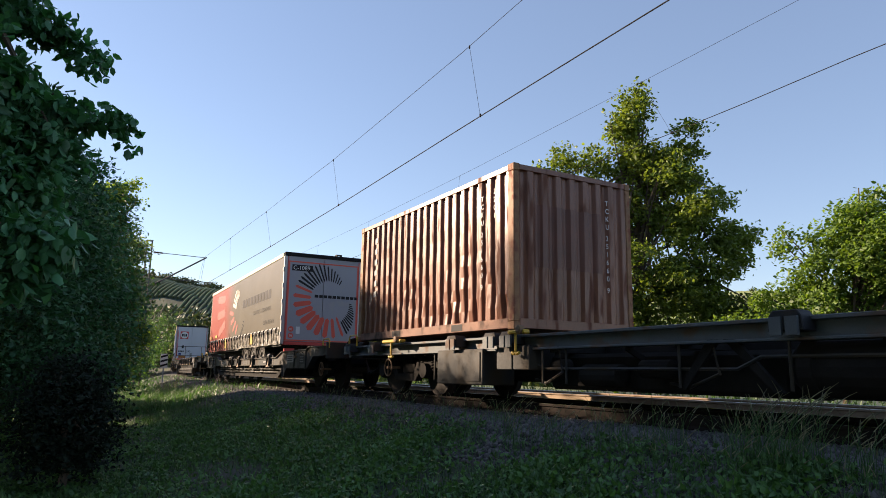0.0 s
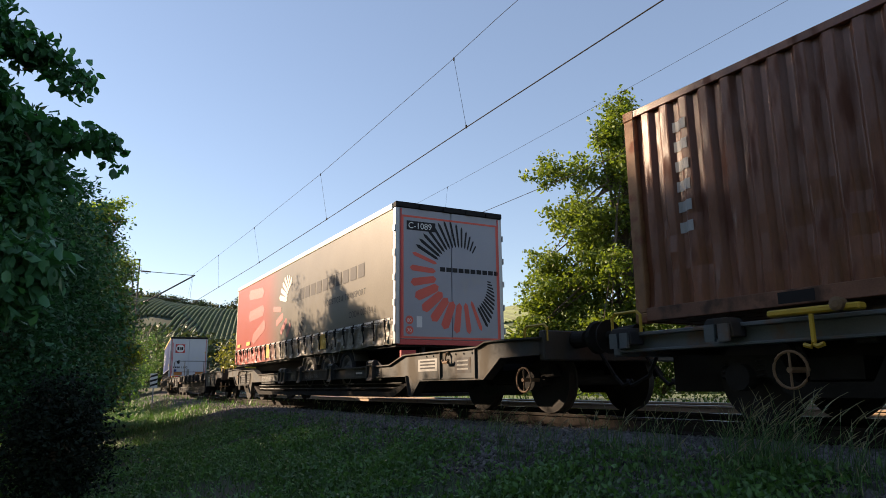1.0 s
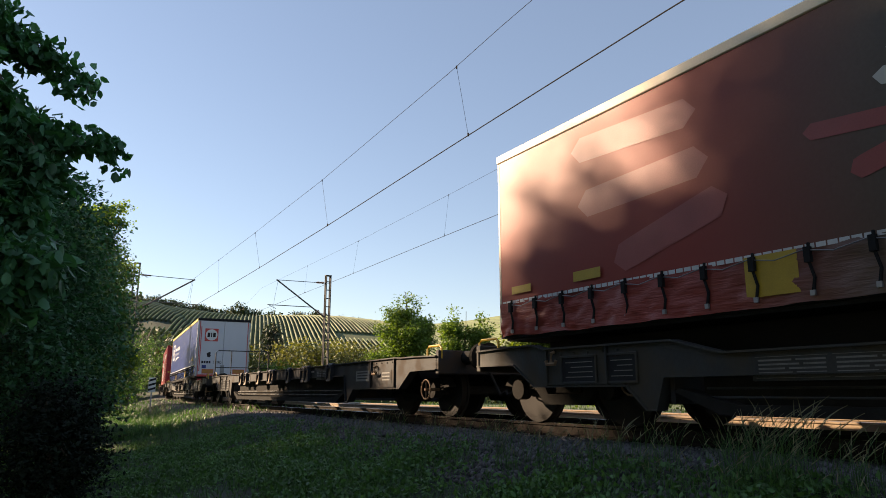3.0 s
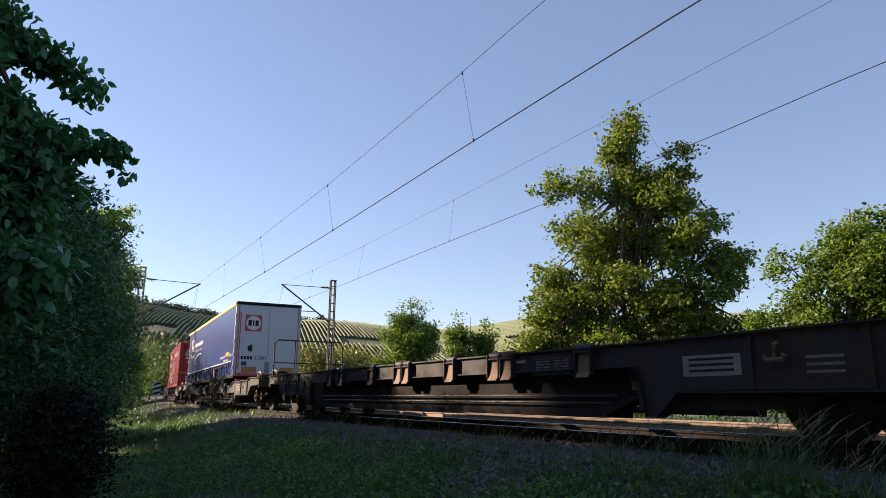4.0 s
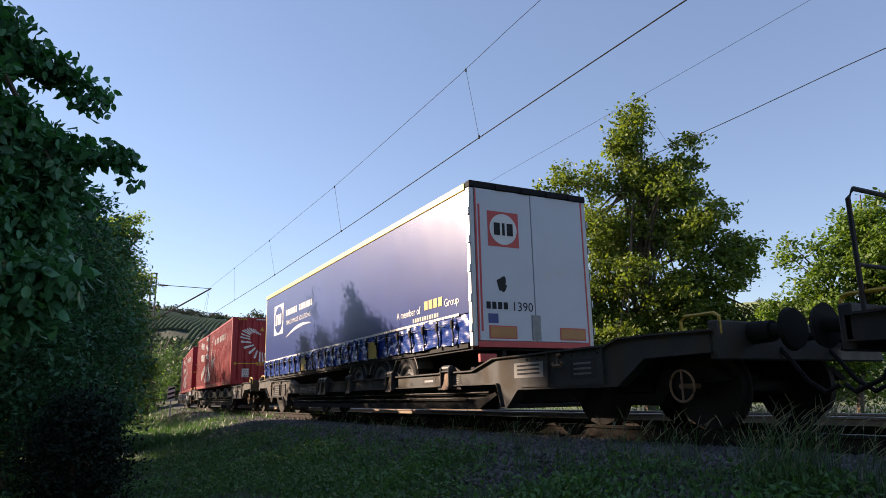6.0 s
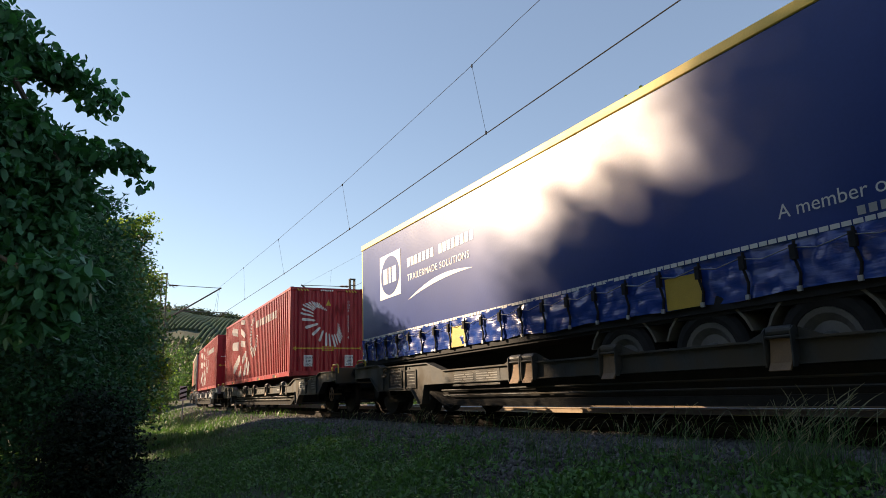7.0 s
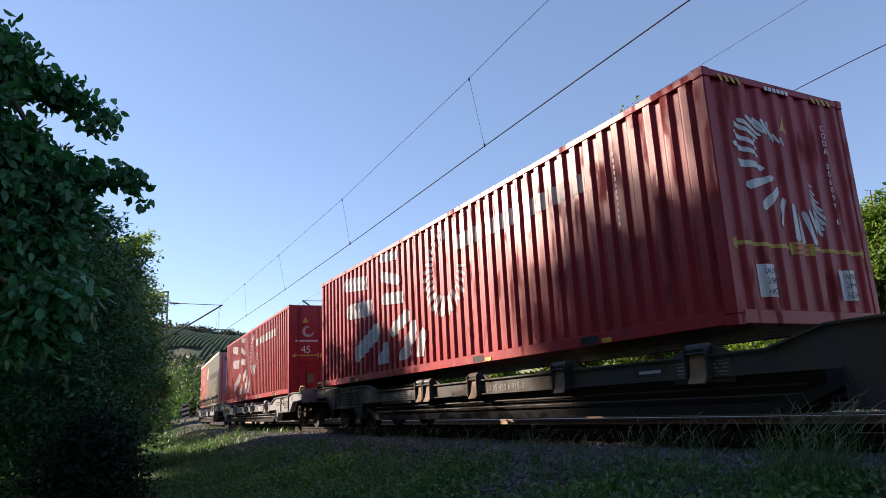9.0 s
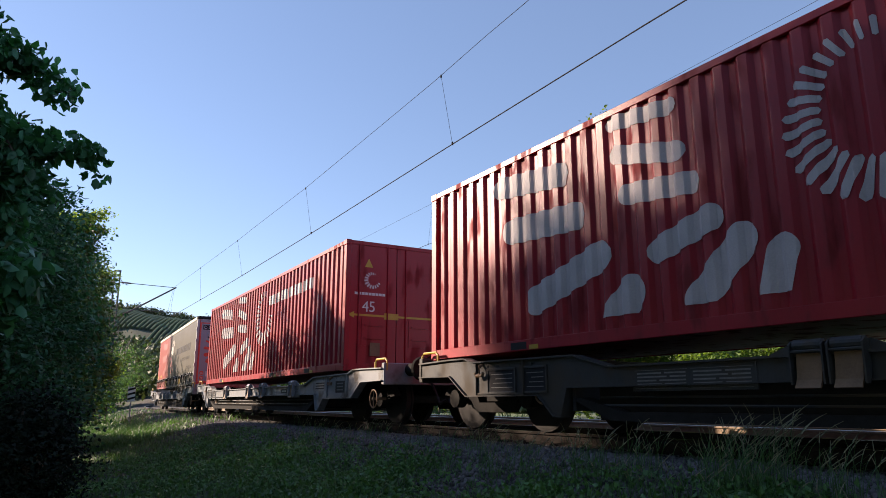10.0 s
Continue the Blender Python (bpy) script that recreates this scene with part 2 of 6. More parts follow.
def slab(bm, pts, x0, x1):
    """A flat outline in (y, z), given thickness from x0 to x1."""
    a = [bm.verts.new((x0, y, z)) for y, z in pts]
    b = [bm.verts.new((x1, y, z)) for y, z in pts]
    bm.faces.new(a)
    bm.faces.new(b[::-1])
    for i in range(len(pts)):
        j = (i + 1) % len(pts)
        bm.faces.new((a[j], a[i], b[i], b[j]))


def slab_y(bm, pts, y0, y1):
    """A flat outline in (x, z), given thickness from y0 to y1."""
    a = [bm.verts.new((x, y0, z)) for x, z in pts]
    b = [bm.verts.new((x, y1, z)) for x, z in pts]
    bm.faces.new(a)
    bm.faces.new(b[::-1])
    for i in range(len(pts)):
        j = (i + 1) % len(pts)
        bm.faces.new((a[j], a[i], b[i], b[j]))


def lathe(bm, centre, axis, profile, seg=24):
    """A turned piece about an x or y axis: profile of (along, radius)."""
    c = Vector(centre)
    rings = []
    for s, r in profile:
        ring = []
        for k in range(seg):
            u, w = r * math.cos(2 * math.pi * k / seg), r * math.sin(2 * math.pi * k / seg)
            ring.append(bm.verts.new(c + (Vector((s, u, w)) if axis == "x" else Vector((u, s, w)))))
        rings.append(ring)
    for A, B in zip(rings, rings[1:]):
        for k in range(seg):
            bm.faces.new((A[k], A[(k + 1) % seg], B[(k + 1) % seg], B[k]))
    bm.faces.new(rings[0][::-1])
    bm.faces.new(rings[-1])


def mesh_of(name, bm, material, bev=0.0, smooth=False):
    bmesh.ops.recalc_face_normals(bm, faces=bm.faces)
    if bev:
        bmesh.ops.bevel(bm, geom=bm.edges[:], offset=bev, segments=1, affect="EDGES", clamp_overlap=True)
    me = bpy.data.meshes.new(name)
    bm.to_mesh(me)
    bm.free()
    me.materials.append(material)
    if smooth:
        me.polygons.foreach_set("use_smooth", [True] * len(me.polygons))
    return me


def part(name, bm, material, parent=None, label="", bev=0.0, smooth=False):
    ob = new(name, mesh_of(name, bm, material, bev, smooth) if isinstance(bm, bmesh.types.BMesh) else bm)
    if parent:
        ob.parent = parent
    if label:
        ob["label"] = label
    return ob


def boxes(name, material, parent, *bx, label="", bev=0.0):
    bm = bmesh.new()
    for b in bx:
        box(bm, *b)
    return part(name, bm, material, parent, label, bev)


def numpy_mesh(name, verts, faces, material):
    """A mesh from arrays: verts (n, 3), faces (m, k)."""
    verts, faces = np.asarray(verts, np.float32), np.asarray(faces, np.int32)
    me = bpy.data.meshes.new(name)
    me.vertices.add(len(verts))
    me.vertices.foreach_set("co", verts.ravel())
    k = faces.shape[1]
    me.loops.add(faces.size)
    me.loops.foreach_set("vertex_index", faces.ravel())
    me.polygons.add(len(faces))
    me.polygons.foreach_set("loop_start", np.arange(0, faces.size, k, dtype=np.int32))
    me.update(calc_edges=True)
    me.validate()
    me.materials.append(material)
    return me


# ------------------------------------------------------------- ground
def hill(x, y):
    """The vineyard slope beyond the line."""
    r, az = math.hypot(x, y), math.degrees(math.atan2(x, y))
    side = max(0.0, min(1.0, (75 - abs(az - 22)) / 25))
    s = max(0.0, min(1.0, (r - 95) / 185))
    s = s * s * (3 - 2 * s)
    return side * s * (30.0 + 1.8 * math.sin(az * 0.16 + 0.5) + 1.2 * math.sin(az * 0.37))


PROFILE = ((-60, -1.5), (-6.2, -1.5), (-4.6, -1.3), (-3.5, -1.05), (-2.2, -0.63), (-1.6, -0.61), (1.6, -0.61), (2.0, -0.66),
           (2.45, -0.61), (5.65, -0.61), (6.3, -0.68), (7.6, -1.15), (9.5, -1.25), (60, -1.2))


def ground_z(x, y):
    u = x - cx(min(y, 140))
    z = PROFILE[0][1] if u < -60 else PROFILE[-1][1]
    for (u0, z0), (u1, z1) in zip(PROFILE, PROFILE[1:]):
        if u0 <= u < u1:
            z = z0 + (z1 - z0) * (u - u0) / (u1 - u0)
    rough = 0.05 if u < -2.4 else 0.015
    z += rough * noise.noise((x * 0.9, y * 0.9, 0)) + 0.06 * noise.noise((x * 0.2, y * 0.2, 3)) * (1 if u < -3 or u > 7 else 0)
    return z + hill(x, y)


def steps(*runs):
    out = []
    for a, b, s in runs:
        n = max(1, round((b - a) / s))
        out += [a + (b - a) * i / n for i in range(n)]
    return out + [runs[-1][1]]


def build_ground():
    xs = steps((-3000, -300, 300), (-300, -20, 14), (-20, -3, 1.0), (-3, 15, 0.25), (15, 30, 0.8), (30, 420, 7), (420, 3000, 300))
    ys = steps((-3000, -300, 300), (-300, -20, 20), (-20, 40, 0.5), (40, 100, 1.5), (100, 420, 7), (420, 3000, 300))
    verts = [(x, y, ground_z(x, y)) for y in ys for x in xs]
    n = len(xs)
    faces = [(j * n + i, j * n + i + 1, (j + 1) * n + i + 1, (j + 1) * n + i) for j in range(len(ys) - 1) for i in range(n - 1)]
    me = numpy_mesh("ground", verts, faces, M_GROUND)
    me.materials.append(M_BALLAST)
    me.materials.append(M_FIELD)
    idx = np.zeros(len(faces), np.int32)
    k = 0
    for j in range(len(ys) - 1):
        yc = (ys[j] + ys[j + 1]) / 2
        c = cx(min(yc, 140))
        for i in range(n - 1):
            u = (xs[i] + xs[i + 1]) / 2 - c
            idx[k] = 1 if -3.3 < u < 7.4 and -200 < yc < 140 else (2 if u > 9 and math.hypot(u + c, yc) > 60 else 0)
            k += 1
    me.polygons.foreach_set("material_index", idx)
    me.polygons.foreach_set("use_smooth", [True] * len(faces))
    tagged(new("ground", me), "grassy trackside ground rising to a vineyard hill", "ground", kind="structure")


build_ground()


# ------------------------------------------------------------- tracks
RAIL_SECTION = ((-0.075, -0.172), (0.075, -0.172), (0.075, -0.158), (0.012, -0.135), (0.010, -0.045), (0.035, -0.035), (0.035, -0.004),
                (-0.035, -0.004), (-0.035, -0.035), (-0.010, -0.045), (-0.012, -0.135), (-0.075, -0.158))
HEAD_SECTION = ((-0.030, -0.004), (0.030, -0.004), (0.026, 0.0), (-0.026, 0.0))


def swept(section, track, side, y0, y1):
    bm = bmesh.new()
    ys = steps((y0, y1, 2.0))
    rings = []
    for y in ys:
        c = cx(y, track) + side
        rings.append([bm.verts.new((c + a, y, RAIL + b)) for a, b in section])
    n = len(section)
    for A, B in zip(rings, rings[1:]):
        for k in range(n):
            bm.faces.new((A[k], A[(k + 1) % n], B[(k + 1) % n], B[k]))
    bm.faces.new(rings[0])
    bm.faces.new(rings[-1][::-1])
    return bm


def build_track(track):
    t = tagged(new("railway_track"), "rusty steel rails on concrete sleepers in grey ballast", "railway track", kind="structure")
    for side in (-0.7525, 0.7525):
        # far track gets the sun-lightened rust, near track the shade-darkened one
        r = part("rail", swept(RAIL_SECTION, track, side, -40, 130), M_RAIL_SUNLIT if track else M_RAIL_SHADED, t)
        part("rail_head", swept(HEAD_SECTION, track, side, -40, 130), M_RAILTOP, r, "polished running surface")
    bm = bmesh.new()
    slab(bm, ((-0.13, -0.20), (0.13, -0.20), (0.11, 0.0), (-0.11, 0.0)), -1.3, 1.3)
    sl = mesh_of("sleeper", bm, M_SLEEPER)
    bm = bmesh.new()
    for s in (-0.7525, 0.7525):
        for d in (-0.1, 0.1):
            tube(bm, [(s + d, -0.05, 0.01), (s + d, -0.02, 0.045), (s + d * 0.8, 0.02, 0.05), (s + d, 0.05, 0.01)], 0.009, 5)
            tube(bm, [(s + d, 0, 0), (s + d, 0, 0.06)], 0.014, 6)
    clips = mesh_of("rail_clip", bm, M_RAIL_SHADED)
    for i in range(110 if track == 0 else 90):
        y = 0.2 + i * 0.6
        for name, me, dz in (("sleeper", sl, -0.186), ("rail_clip", clips, -0.186)):
            if name == "rail_clip" and y > 30:
                continue
            o = new(name, me)
            o.parent = t
            o.location = (cx(y, track), y, RAIL + dz + (0.004 if name == "sleeper" else 0.0))


build_track(0)
build_track(1)


# ------------------------------------------------------------- graphics on flat and corrugated faces
def ribs(period, depth, a=0.25, b=0.25):
    """Depth of a trapezoid-ribbed sheet at u: outer flat, slope, inner flat, slope."""
    slope = (1 - a - b) / 2

    def f(u):
        p = (u / period) % 1.0
        if p < a:
            return 0.0
        if p < a + slope:
            return depth * (p - a) / slope
        if p < a + slope + b:
            return depth
        return depth * (1 - (p - a - slope - b) / slope)
    return f


def flat(u):
    return 0.0


def grid_patch(bm, frame_m, relief, fn, nu, nv, lift=0.004):
    """A thin printed patch: fn(i, j in 0..1) gives (u, v); it follows the relief of the face."""
    rows = []
    for j in range(nv + 1):
        row = []
        for i in range(nu + 1):
            u, v = fn(i / nu, j / nv)
            row.append(bm.verts.new(frame_m @ Vector((u, v, lift - relief(u)))))
        rows.append(row)
    for A, B in zip(rows, rows[1:]):
        for i in range(nu):
            bm.faces.new((A[i], A[i + 1], B[i + 1], B[i]))


def side_frame(w, L):
    """u towards the leading end, v up, outwards from the near side."""
    return Matrix(((0, 0, -1, -w / 2), (-1, 0, 0, L), (0, 1, 0, 0), (0, 0, 0, 1)))


def end_frame(w):
    """u to the far side, v up, outwards from the leading end."""
    return Matrix(((1, 0, 0, -w / 2), (0, 0, -1, 0), (0, 1, 0, 0), (0, 0, 0, 1)))


def capsule(p, q, r, r2=None):
    p, q = Vector(p), Vector(q)
    d = q - p
    ln = d.length
    d /= ln
    nrm = Vector((-d.y, d.x))
    r2 = r2 or r

    def fn(i, j):
        s = -r + i * (ln + r + r2)
        half = r + (r2 - r) * max(0, min(1, s / ln))
        if s < 0:
            half = math.sqrt(max(0.0, r * r - s * s))
        elif s > ln:
            half = math.sqrt(max(0.0, r2 * r2 - (s - ln) ** 2))
        c = p + d * s + nrm * half * (2 * j - 1)
        return c.x, c.y
    return fn


def burst(name, parent, frame_m, relief, centre, r0, r1, a0, a1, n, wd, material, nu=14):
    """Petals on a ring; radii and widths run evenly through the values given. Each petal is a piece."""
    def along(vals, f):
        return float(np.interp(f, np.linspace(0, 1, len(vals)), vals))
    for k in range(n):
        f = k / max(1, n - 1)
        a = radians(a0 + (a1 - a0) * f)
        ra, rb, w = along(r0, f), along(r1, f), along(wd, f) / 2
        p = (centre[0] + (ra + w) * math.cos(a), centre[1] + (ra + w) * math.sin(a))
        q = (centre[0] + (rb - w) * math.cos(a), centre[1] + (rb - w) * math.sin(a))
        bm = bmesh.new()
        grid_patch(bm, frame_m, relief, capsule(p, q, w * 0.85, w), nu, 4, 0.004 if relief is flat else 0.007)
        part(name, bm, material, parent)


def petals(parent, frame_m, relief, rows, material, nu=64):
    """Single rays: from (u, v) to (u, v), and width."""
    for u0, v0, u1, v1, w in rows:
        bm = bmesh.new()
        fn = capsule((u0, v0), (u1, v1), w / 2)
        grid_patch(bm, frame_m, relief, lambda i, j: (fn(i, j)[0], max(0.32, fn(i, j)[1])), nu, 4 if nu < 20 else 12, 0.004 if nu < 20 else 0.009)
        part("printed_ray", bm, material, parent)


def word(parent, frame_m, relief, u0, v0, n, h, w, gap, material, lift=0.004):
    """A word mark drawn as a row of plain bars, one piece for each letter."""
    for k in range(n):
        a = u0 + k * (w + gap)
        bars("letter_bar", parent, frame_m, relief, [(a, a + w, v0 + h * 0.12, v0 + h * 0.88)], material, lift)


def bars(name, parent, frame_m, relief, rects, material, lift=0.004):
    """Plain printed bars (u0, u1, v0, v1)."""
    bm = bmesh.new()
    for u0, u1, v0, v1 in rects:
        nu = max(1, round((u1 - u0) / 0.035)) if relief is not flat else 1
        grid_patch(bm, frame_m, relief, lambda i, j: (u0 + (u1 - u0) * i, v0 + (v1 - v0) * j), nu, 1, lift)
    return part(name, bm, material, parent)


def lettering(text, parent, frame_m, u, v, size, material, spacing=1.0, turn=0.0, lift=0.004):
    cu = bpy.data.curves.new("lettering", "FONT")
    cu.body, cu.size, cu.space_character = text, size, spacing
    cu.resolution_u = 3
    tmp = bpy.data.objects.new("lettering", cu)
    me = bpy.data.meshes.new_from_object(tmp)
    bpy.data.objects.remove(tmp)
    me.transform(frame_m @ Matrix.Translation((u, v, lift)) @ Matrix.Rotation(radians(turn), 4, "Z"))
    me.materials.append(material)
    ob = new("lettering", me)
    ob.parent = parent
    return ob


# ------------------------------------------------------------- containers
def corrugated(frame_m, relief, u0, u1, v0, v1, step, dent=0.0, seed=0):
    bm = bmesh.new()
    us = [u0 + (u1 - u0) * i / round((u1 - u0) / step) for i in range(round((u1 - u0) / step) + 1)]
    nv = 12 if dent else 1
    rows = []
    for j in range(nv + 1):
        v = v0 + (v1 - v0) * j / nv
        row = []
        for u in us:
            low = max(0.0, 1 - (v - v0) / (0.75 * (v1 - v0)))
            d = dent * (noise.noise((u * 3.6 + seed, v * 4.5, seed)) * (0.3 + 1.6 * low)) if dent else 0.0
            row.append(bm.verts.new(frame_m @ Vector((u, v, -0.012 - relief(u) - abs(d)))))
        rows.append(row)
    for A, B in zip(rows, rows[1:]):
        for i in range(len(us) - 1):
            bm.faces.new((A[i], A[i + 1], B[i + 1], B[i]))
    return bm


def container(label, L, w, h, paint, post_paint, rail_paint, period, depth, dent=0.0, doors=False):
    """A steel box: leading end at y 0, floor frame at z 0."""
    c = tagged(new("shipping_container"), label, "container")
    rel = ribs(period, depth, 0.375, 0.25)
    pw = 0.16
    fr = side_frame(w, L)
    far = Matrix.Translation((0, L, 0)) @ Matrix.Rotation(math.pi, 4, "Z") @ fr @ Matrix.Identity(4)
    st = period / 16
    for f, nm in ((fr, 1), (far, 2)):
        part("side_panel", corrugated(f, rel, pw, L - pw, 0.17, h - 0.1, st, dent, nm), paint, c)
    ef = end_frame(w)
    rel_end = ribs(period if not dent else 0.28, depth, 0.375, 0.25)
    if not doors:
        part("end_panel", corrugated(ef, rel_end, 0.1, w - 0.1, 0.17, h - 0.1, st, dent * 0.4, 5), paint, c)
    else:
        for a, b in ((0.1, w / 2 - 0.01), (w / 2 + 0.01, w - 0.1)):
            bm = bmesh.new()
            box(bm, -w / 2 + a, -w / 2 + b, 0.02, 0.06, 0.17, h - 0.1)
            d = part("door", bm, paint, c)
            for u in (a + 0.22, b - 0.22):
                bm = bmesh.new()
                tube(bm, [(-w / 2 + u, 0.005, 0.1), (-w / 2 + u, 0.005, h - 0.06)], 0.017, 6)
                part("lock_rod", bm, paint, d)
            boxes("door_recess", paint, d, (-w / 2 + a + 0.3, -w / 2 + b - 0.3, 0.004, 0.019, 0.55, 1.15))
            for z in (0.72, 1.0):
                boxes("door_handle", paint, d, (-w / 2 + a + 0.36, -w / 2 + b - 0.36, -0.02, 0.004, z - 0.02, z + 0.02))
    back = Matrix.Translation((0, L, 0)) @ Matrix.Rotation(math.pi, 4, "Z") @ ef
    part("end_panel", corrugated(back, rel_end, 0.1, w - 0.1, 0.17, h - 0.1, st), paint, c)
    boxes("roof", paint, c, (-w / 2 + 0.05, w / 2 - 0.05, 0.05, L - 0.05, h - 0.04, h - 0.015))
    boxes("floor_frame", paint, c, (-w / 2 + 0.1, w / 2 - 0.1, 0.1, L - 0.1, 0.03, 0.16))
    for x in (-1, 1):
        a, b = sorted((x * w / 2, x * (w / 2 - 0.06)))
        boxes("bottom_rail", rail_paint, c, (a, b, pw, L - pw, 0.02, 0.17), bev=0.006)
        boxes("top_rail", paint, c, (a, b, pw, L - pw, h - 0.1, h - 0.012), bev=0.006)
        for y in (0, L):
            y0, y1 = sorted((y, y + (pw if y == 0 else -pw)))
            p, q = sorted((x * w / 2, x * (w / 2 - 0.11)))
            boxes("corner_post", post_paint, c, (p, q, y0, y1, 0.118, h - 0.118), bev=0.012)
            for z0 in (0, h - 0.118):
                boxes("corner_casting", post_paint, c, (p - 0.004, q + 0.004, y0 - 0.004, y1 + 0.01, z0, z0 + 0.118), bev=0.01)
    for y in (0, L):
        y0, y1 = sorted((y, y + (0.06 if y == 0 else -0.06)))
        boxes("end_sill", paint, c, (-w / 2 + 0.11, w / 2 - 0.11, y0, y1, 0.02, 0.17), bev=0.006)
        boxes("end_header", paint, c, (-w / 2 + 0.11, w / 2 - 0.11, y0, y1, h - 0.1, h - 0.012), bev=0.006)
    return c, fr, ef, rel, rel_end


def rust_container():
    L, w, h = 6.058, 2.438, 2.591
    c, fr, ef, rel, rel_end = container("weathered rust-brown corrugated steel container with dented sides", L, w, h, M_RUST, M_RUSTPOST, M_WOODRAIL,
                                        0.278, 0.05, dent=0.03)
    # a faded vertical word mark in white blocks at the trailing end
    for k in range(6):
        v = 2.10 - k * 0.235
        bars("letter_bar", c, fr, rel, [(0.70, 0.91, v + 0.02, v + 0.14)], M_GREYPRINT, lift=-0.006)
    for y0 in (1.5, 3.9):
        boxes("fork_pocket", M_BLACKPRINT, c, (-w / 2 - 0.004, -w / 2 + 0.02, y0, y0 + 0.36, 0.04, 0.15))
    for k, ch in enumerate("TCKU2516609"):
        lettering(ch, c, fr, 5.13, 2.14 - k * 0.135 - (0.06 if k > 3 else 0) - (0.06 if k > 9 else 0), 0.12, M_WHITE)
    for k, ch in enumerate("22G1"):
        lettering(ch, c, fr, 5.5, 2.2 - k * 0.135, 0.12, M_WHITE)
    bars("paint_patch", c, ef, lambda u: rel_end(u) + 0.012, [(0.42, 1.8, 0.98, 1.98)], M_RUSTDARK, 0.005)
    # the container's number down the leading end
    for k, ch in enumerate("TCKU2516609"):
        lettering(ch, c, ef, 1.86, 2.14 - k * 0.135 - (0.06 if k > 3 else 0) - (0.06 if k > 9 else 0), 0.12, M_WHITE)
    return c


def red_container(doors):
    L, w, h = 13.716, 2.5, 2.896
    lab = "red corrugated steel container with white ray pattern" + (" and closed double doors" if doors else " and printed blank end")
    c, fr, ef, rel, rel_end = container(lab, L, w, h, M_RED, M_RED, M_RED, 0.29, 0.046, doors=doors)
    r2 = lambda u: rel(u) + 0.012
    # large rays near the trailing end, a ring of small ones, and a word mark
    petals(c, fr, r2, ((2.0, 2.48, 3.35, 2.32, 0.34), (2.25, 1.76, 3.6, 1.68, 0.38), (2.75, 0.68, 4.0, 1.08, 0.40), (4.2, 0.30, 4.48, 0.56, 0.44),
                       (4.3, 2.70, 5.2, 2.60, 0.2), (4.35, 2.28, 5.25, 2.04, 0.24), (4.5, 1.74, 5.4, 1.64, 0.26), (4.9, 0.98, 5.6, 1.2, 0.30), (5.4, 0.36, 5.95, 0.9, 0.36), (6.24, 0.32, 6.36, 0.72, 0.32)), M_FADEDWHITE)
    burst("printed_ray", c, fr, r2, (7.4, 1.9), (0.5, 0.56, 0.5), (0.68, 1.0, 0.85), 80, 350, 26, (0.04, 0.085, 0.1, 0.05), M_FADEDWHITE, 14)
    word(c, fr, r2, 7.75, 2.06, 10, 0.36, 0.30, 0.085, M_GREYPRINT if doors else M_FADEDWORD)
    if doors:
        e2 = lambda u: 0.02
        burst("printed_ray", c, ef, e2, (0.66, 2.03), (0.1, 0.13), (0.15, 0.24, 0.2), 70, 330, 14, (0.012, 0.04, 0.03), M_WHITE, 6)
        word(c, ef, e2, 0.22, 1.66, 9, 0.075, 0.07, 0.014, M_WHITE)
        lettering("45", c, ef, 0.40, 1.30, 0.34, M_WHITE, 0.95, lift=-0.014)
        yl = 1.22
        bars("size_plate", c, ef, e2, [(0.95, 1.3, yl - 0.07, yl + 0.07)], M_YELLOW, 0.008)
        bars("notice", c, ef, e2, [(0.6, 0.84, 0.33, 0.62)], M_RUSTPLATE, 0.03)
    else:
        e2 = lambda u: rel_end(u) + 0.012
        # an open ring of rays that swell and shrink: inner end, outer end, width
        keys = np.array(((1.21, 2.12, 1.17, 2.2, 0.035), (1.04, 2.19, 0.96, 2.36, 0.05), (0.88, 2.23, 0.71, 2.43, 0.06), (0.77, 2.13, 0.43, 2.31, 0.075), (0.77, 1.94, 0.36, 2.03, 0.09),
                         (0.81, 1.80, 0.42, 1.83, 0.125), (0.9, 1.68, 0.55, 1.57, 0.135), (0.99, 1.56, 0.77, 1.35, 0.135), (1.1, 1.45, 0.99, 1.15, 0.125), (1.2, 1.39, 1.2, 0.99, 0.105),
                         (1.41, 1.33, 1.5, 0.96, 0.09), (1.55, 1.36, 1.69, 1.08, 0.06), (1.6, 1.5, 1.75, 1.27, 0.045), (1.58, 1.72, 1.66, 1.67, 0.03)))
        steps = (0, 0.33, 0.66, 1, 1.33, 1.66, 2, 2.33, 2.66, 3, 3.5, 4, 5, 6, 7, 8, 9, 9.5, 10, 10.5, 11, 11.33, 11.66, 12, 12.25, 12.5, 12.75, 13)
        rays = [tuple(float(np.interp(s, range(len(keys)), keys[:, i])) for i in range(5)) for s in steps]
        for u0, v0, u1, v1, wd in rays:
            bm = bmesh.new()
            grid_patch(bm, ef, e2, capsule((u0, v0), (u1, v1), wd * 0.26, wd * 0.38), 12, 4, 0.007)
            part("printed_ray", bm, M_WHITE, c)
        yl = 0.89
        pl = bars("size_plate", c, ef, e2, [(1.08, 1.46, yl - 0.08, yl + 0.06)], M_YELLOW, 0.008)
        for v in (-0.055, 0.005):
            bars("plate_print", pl, ef, e2, [(1.13, 1.23, yl + v, yl + v + 0.035), (1.25, 1.41, yl + v, yl + v + 0.035)], M_REDTRIM, 0.012)
        for u in (0.47, 1.83):
            n = bars("notice", c, ef, e2, [(u, u + 0.29, 0.31, 0.67)], M_WHITE)
            n["label"] = "white caution notice"
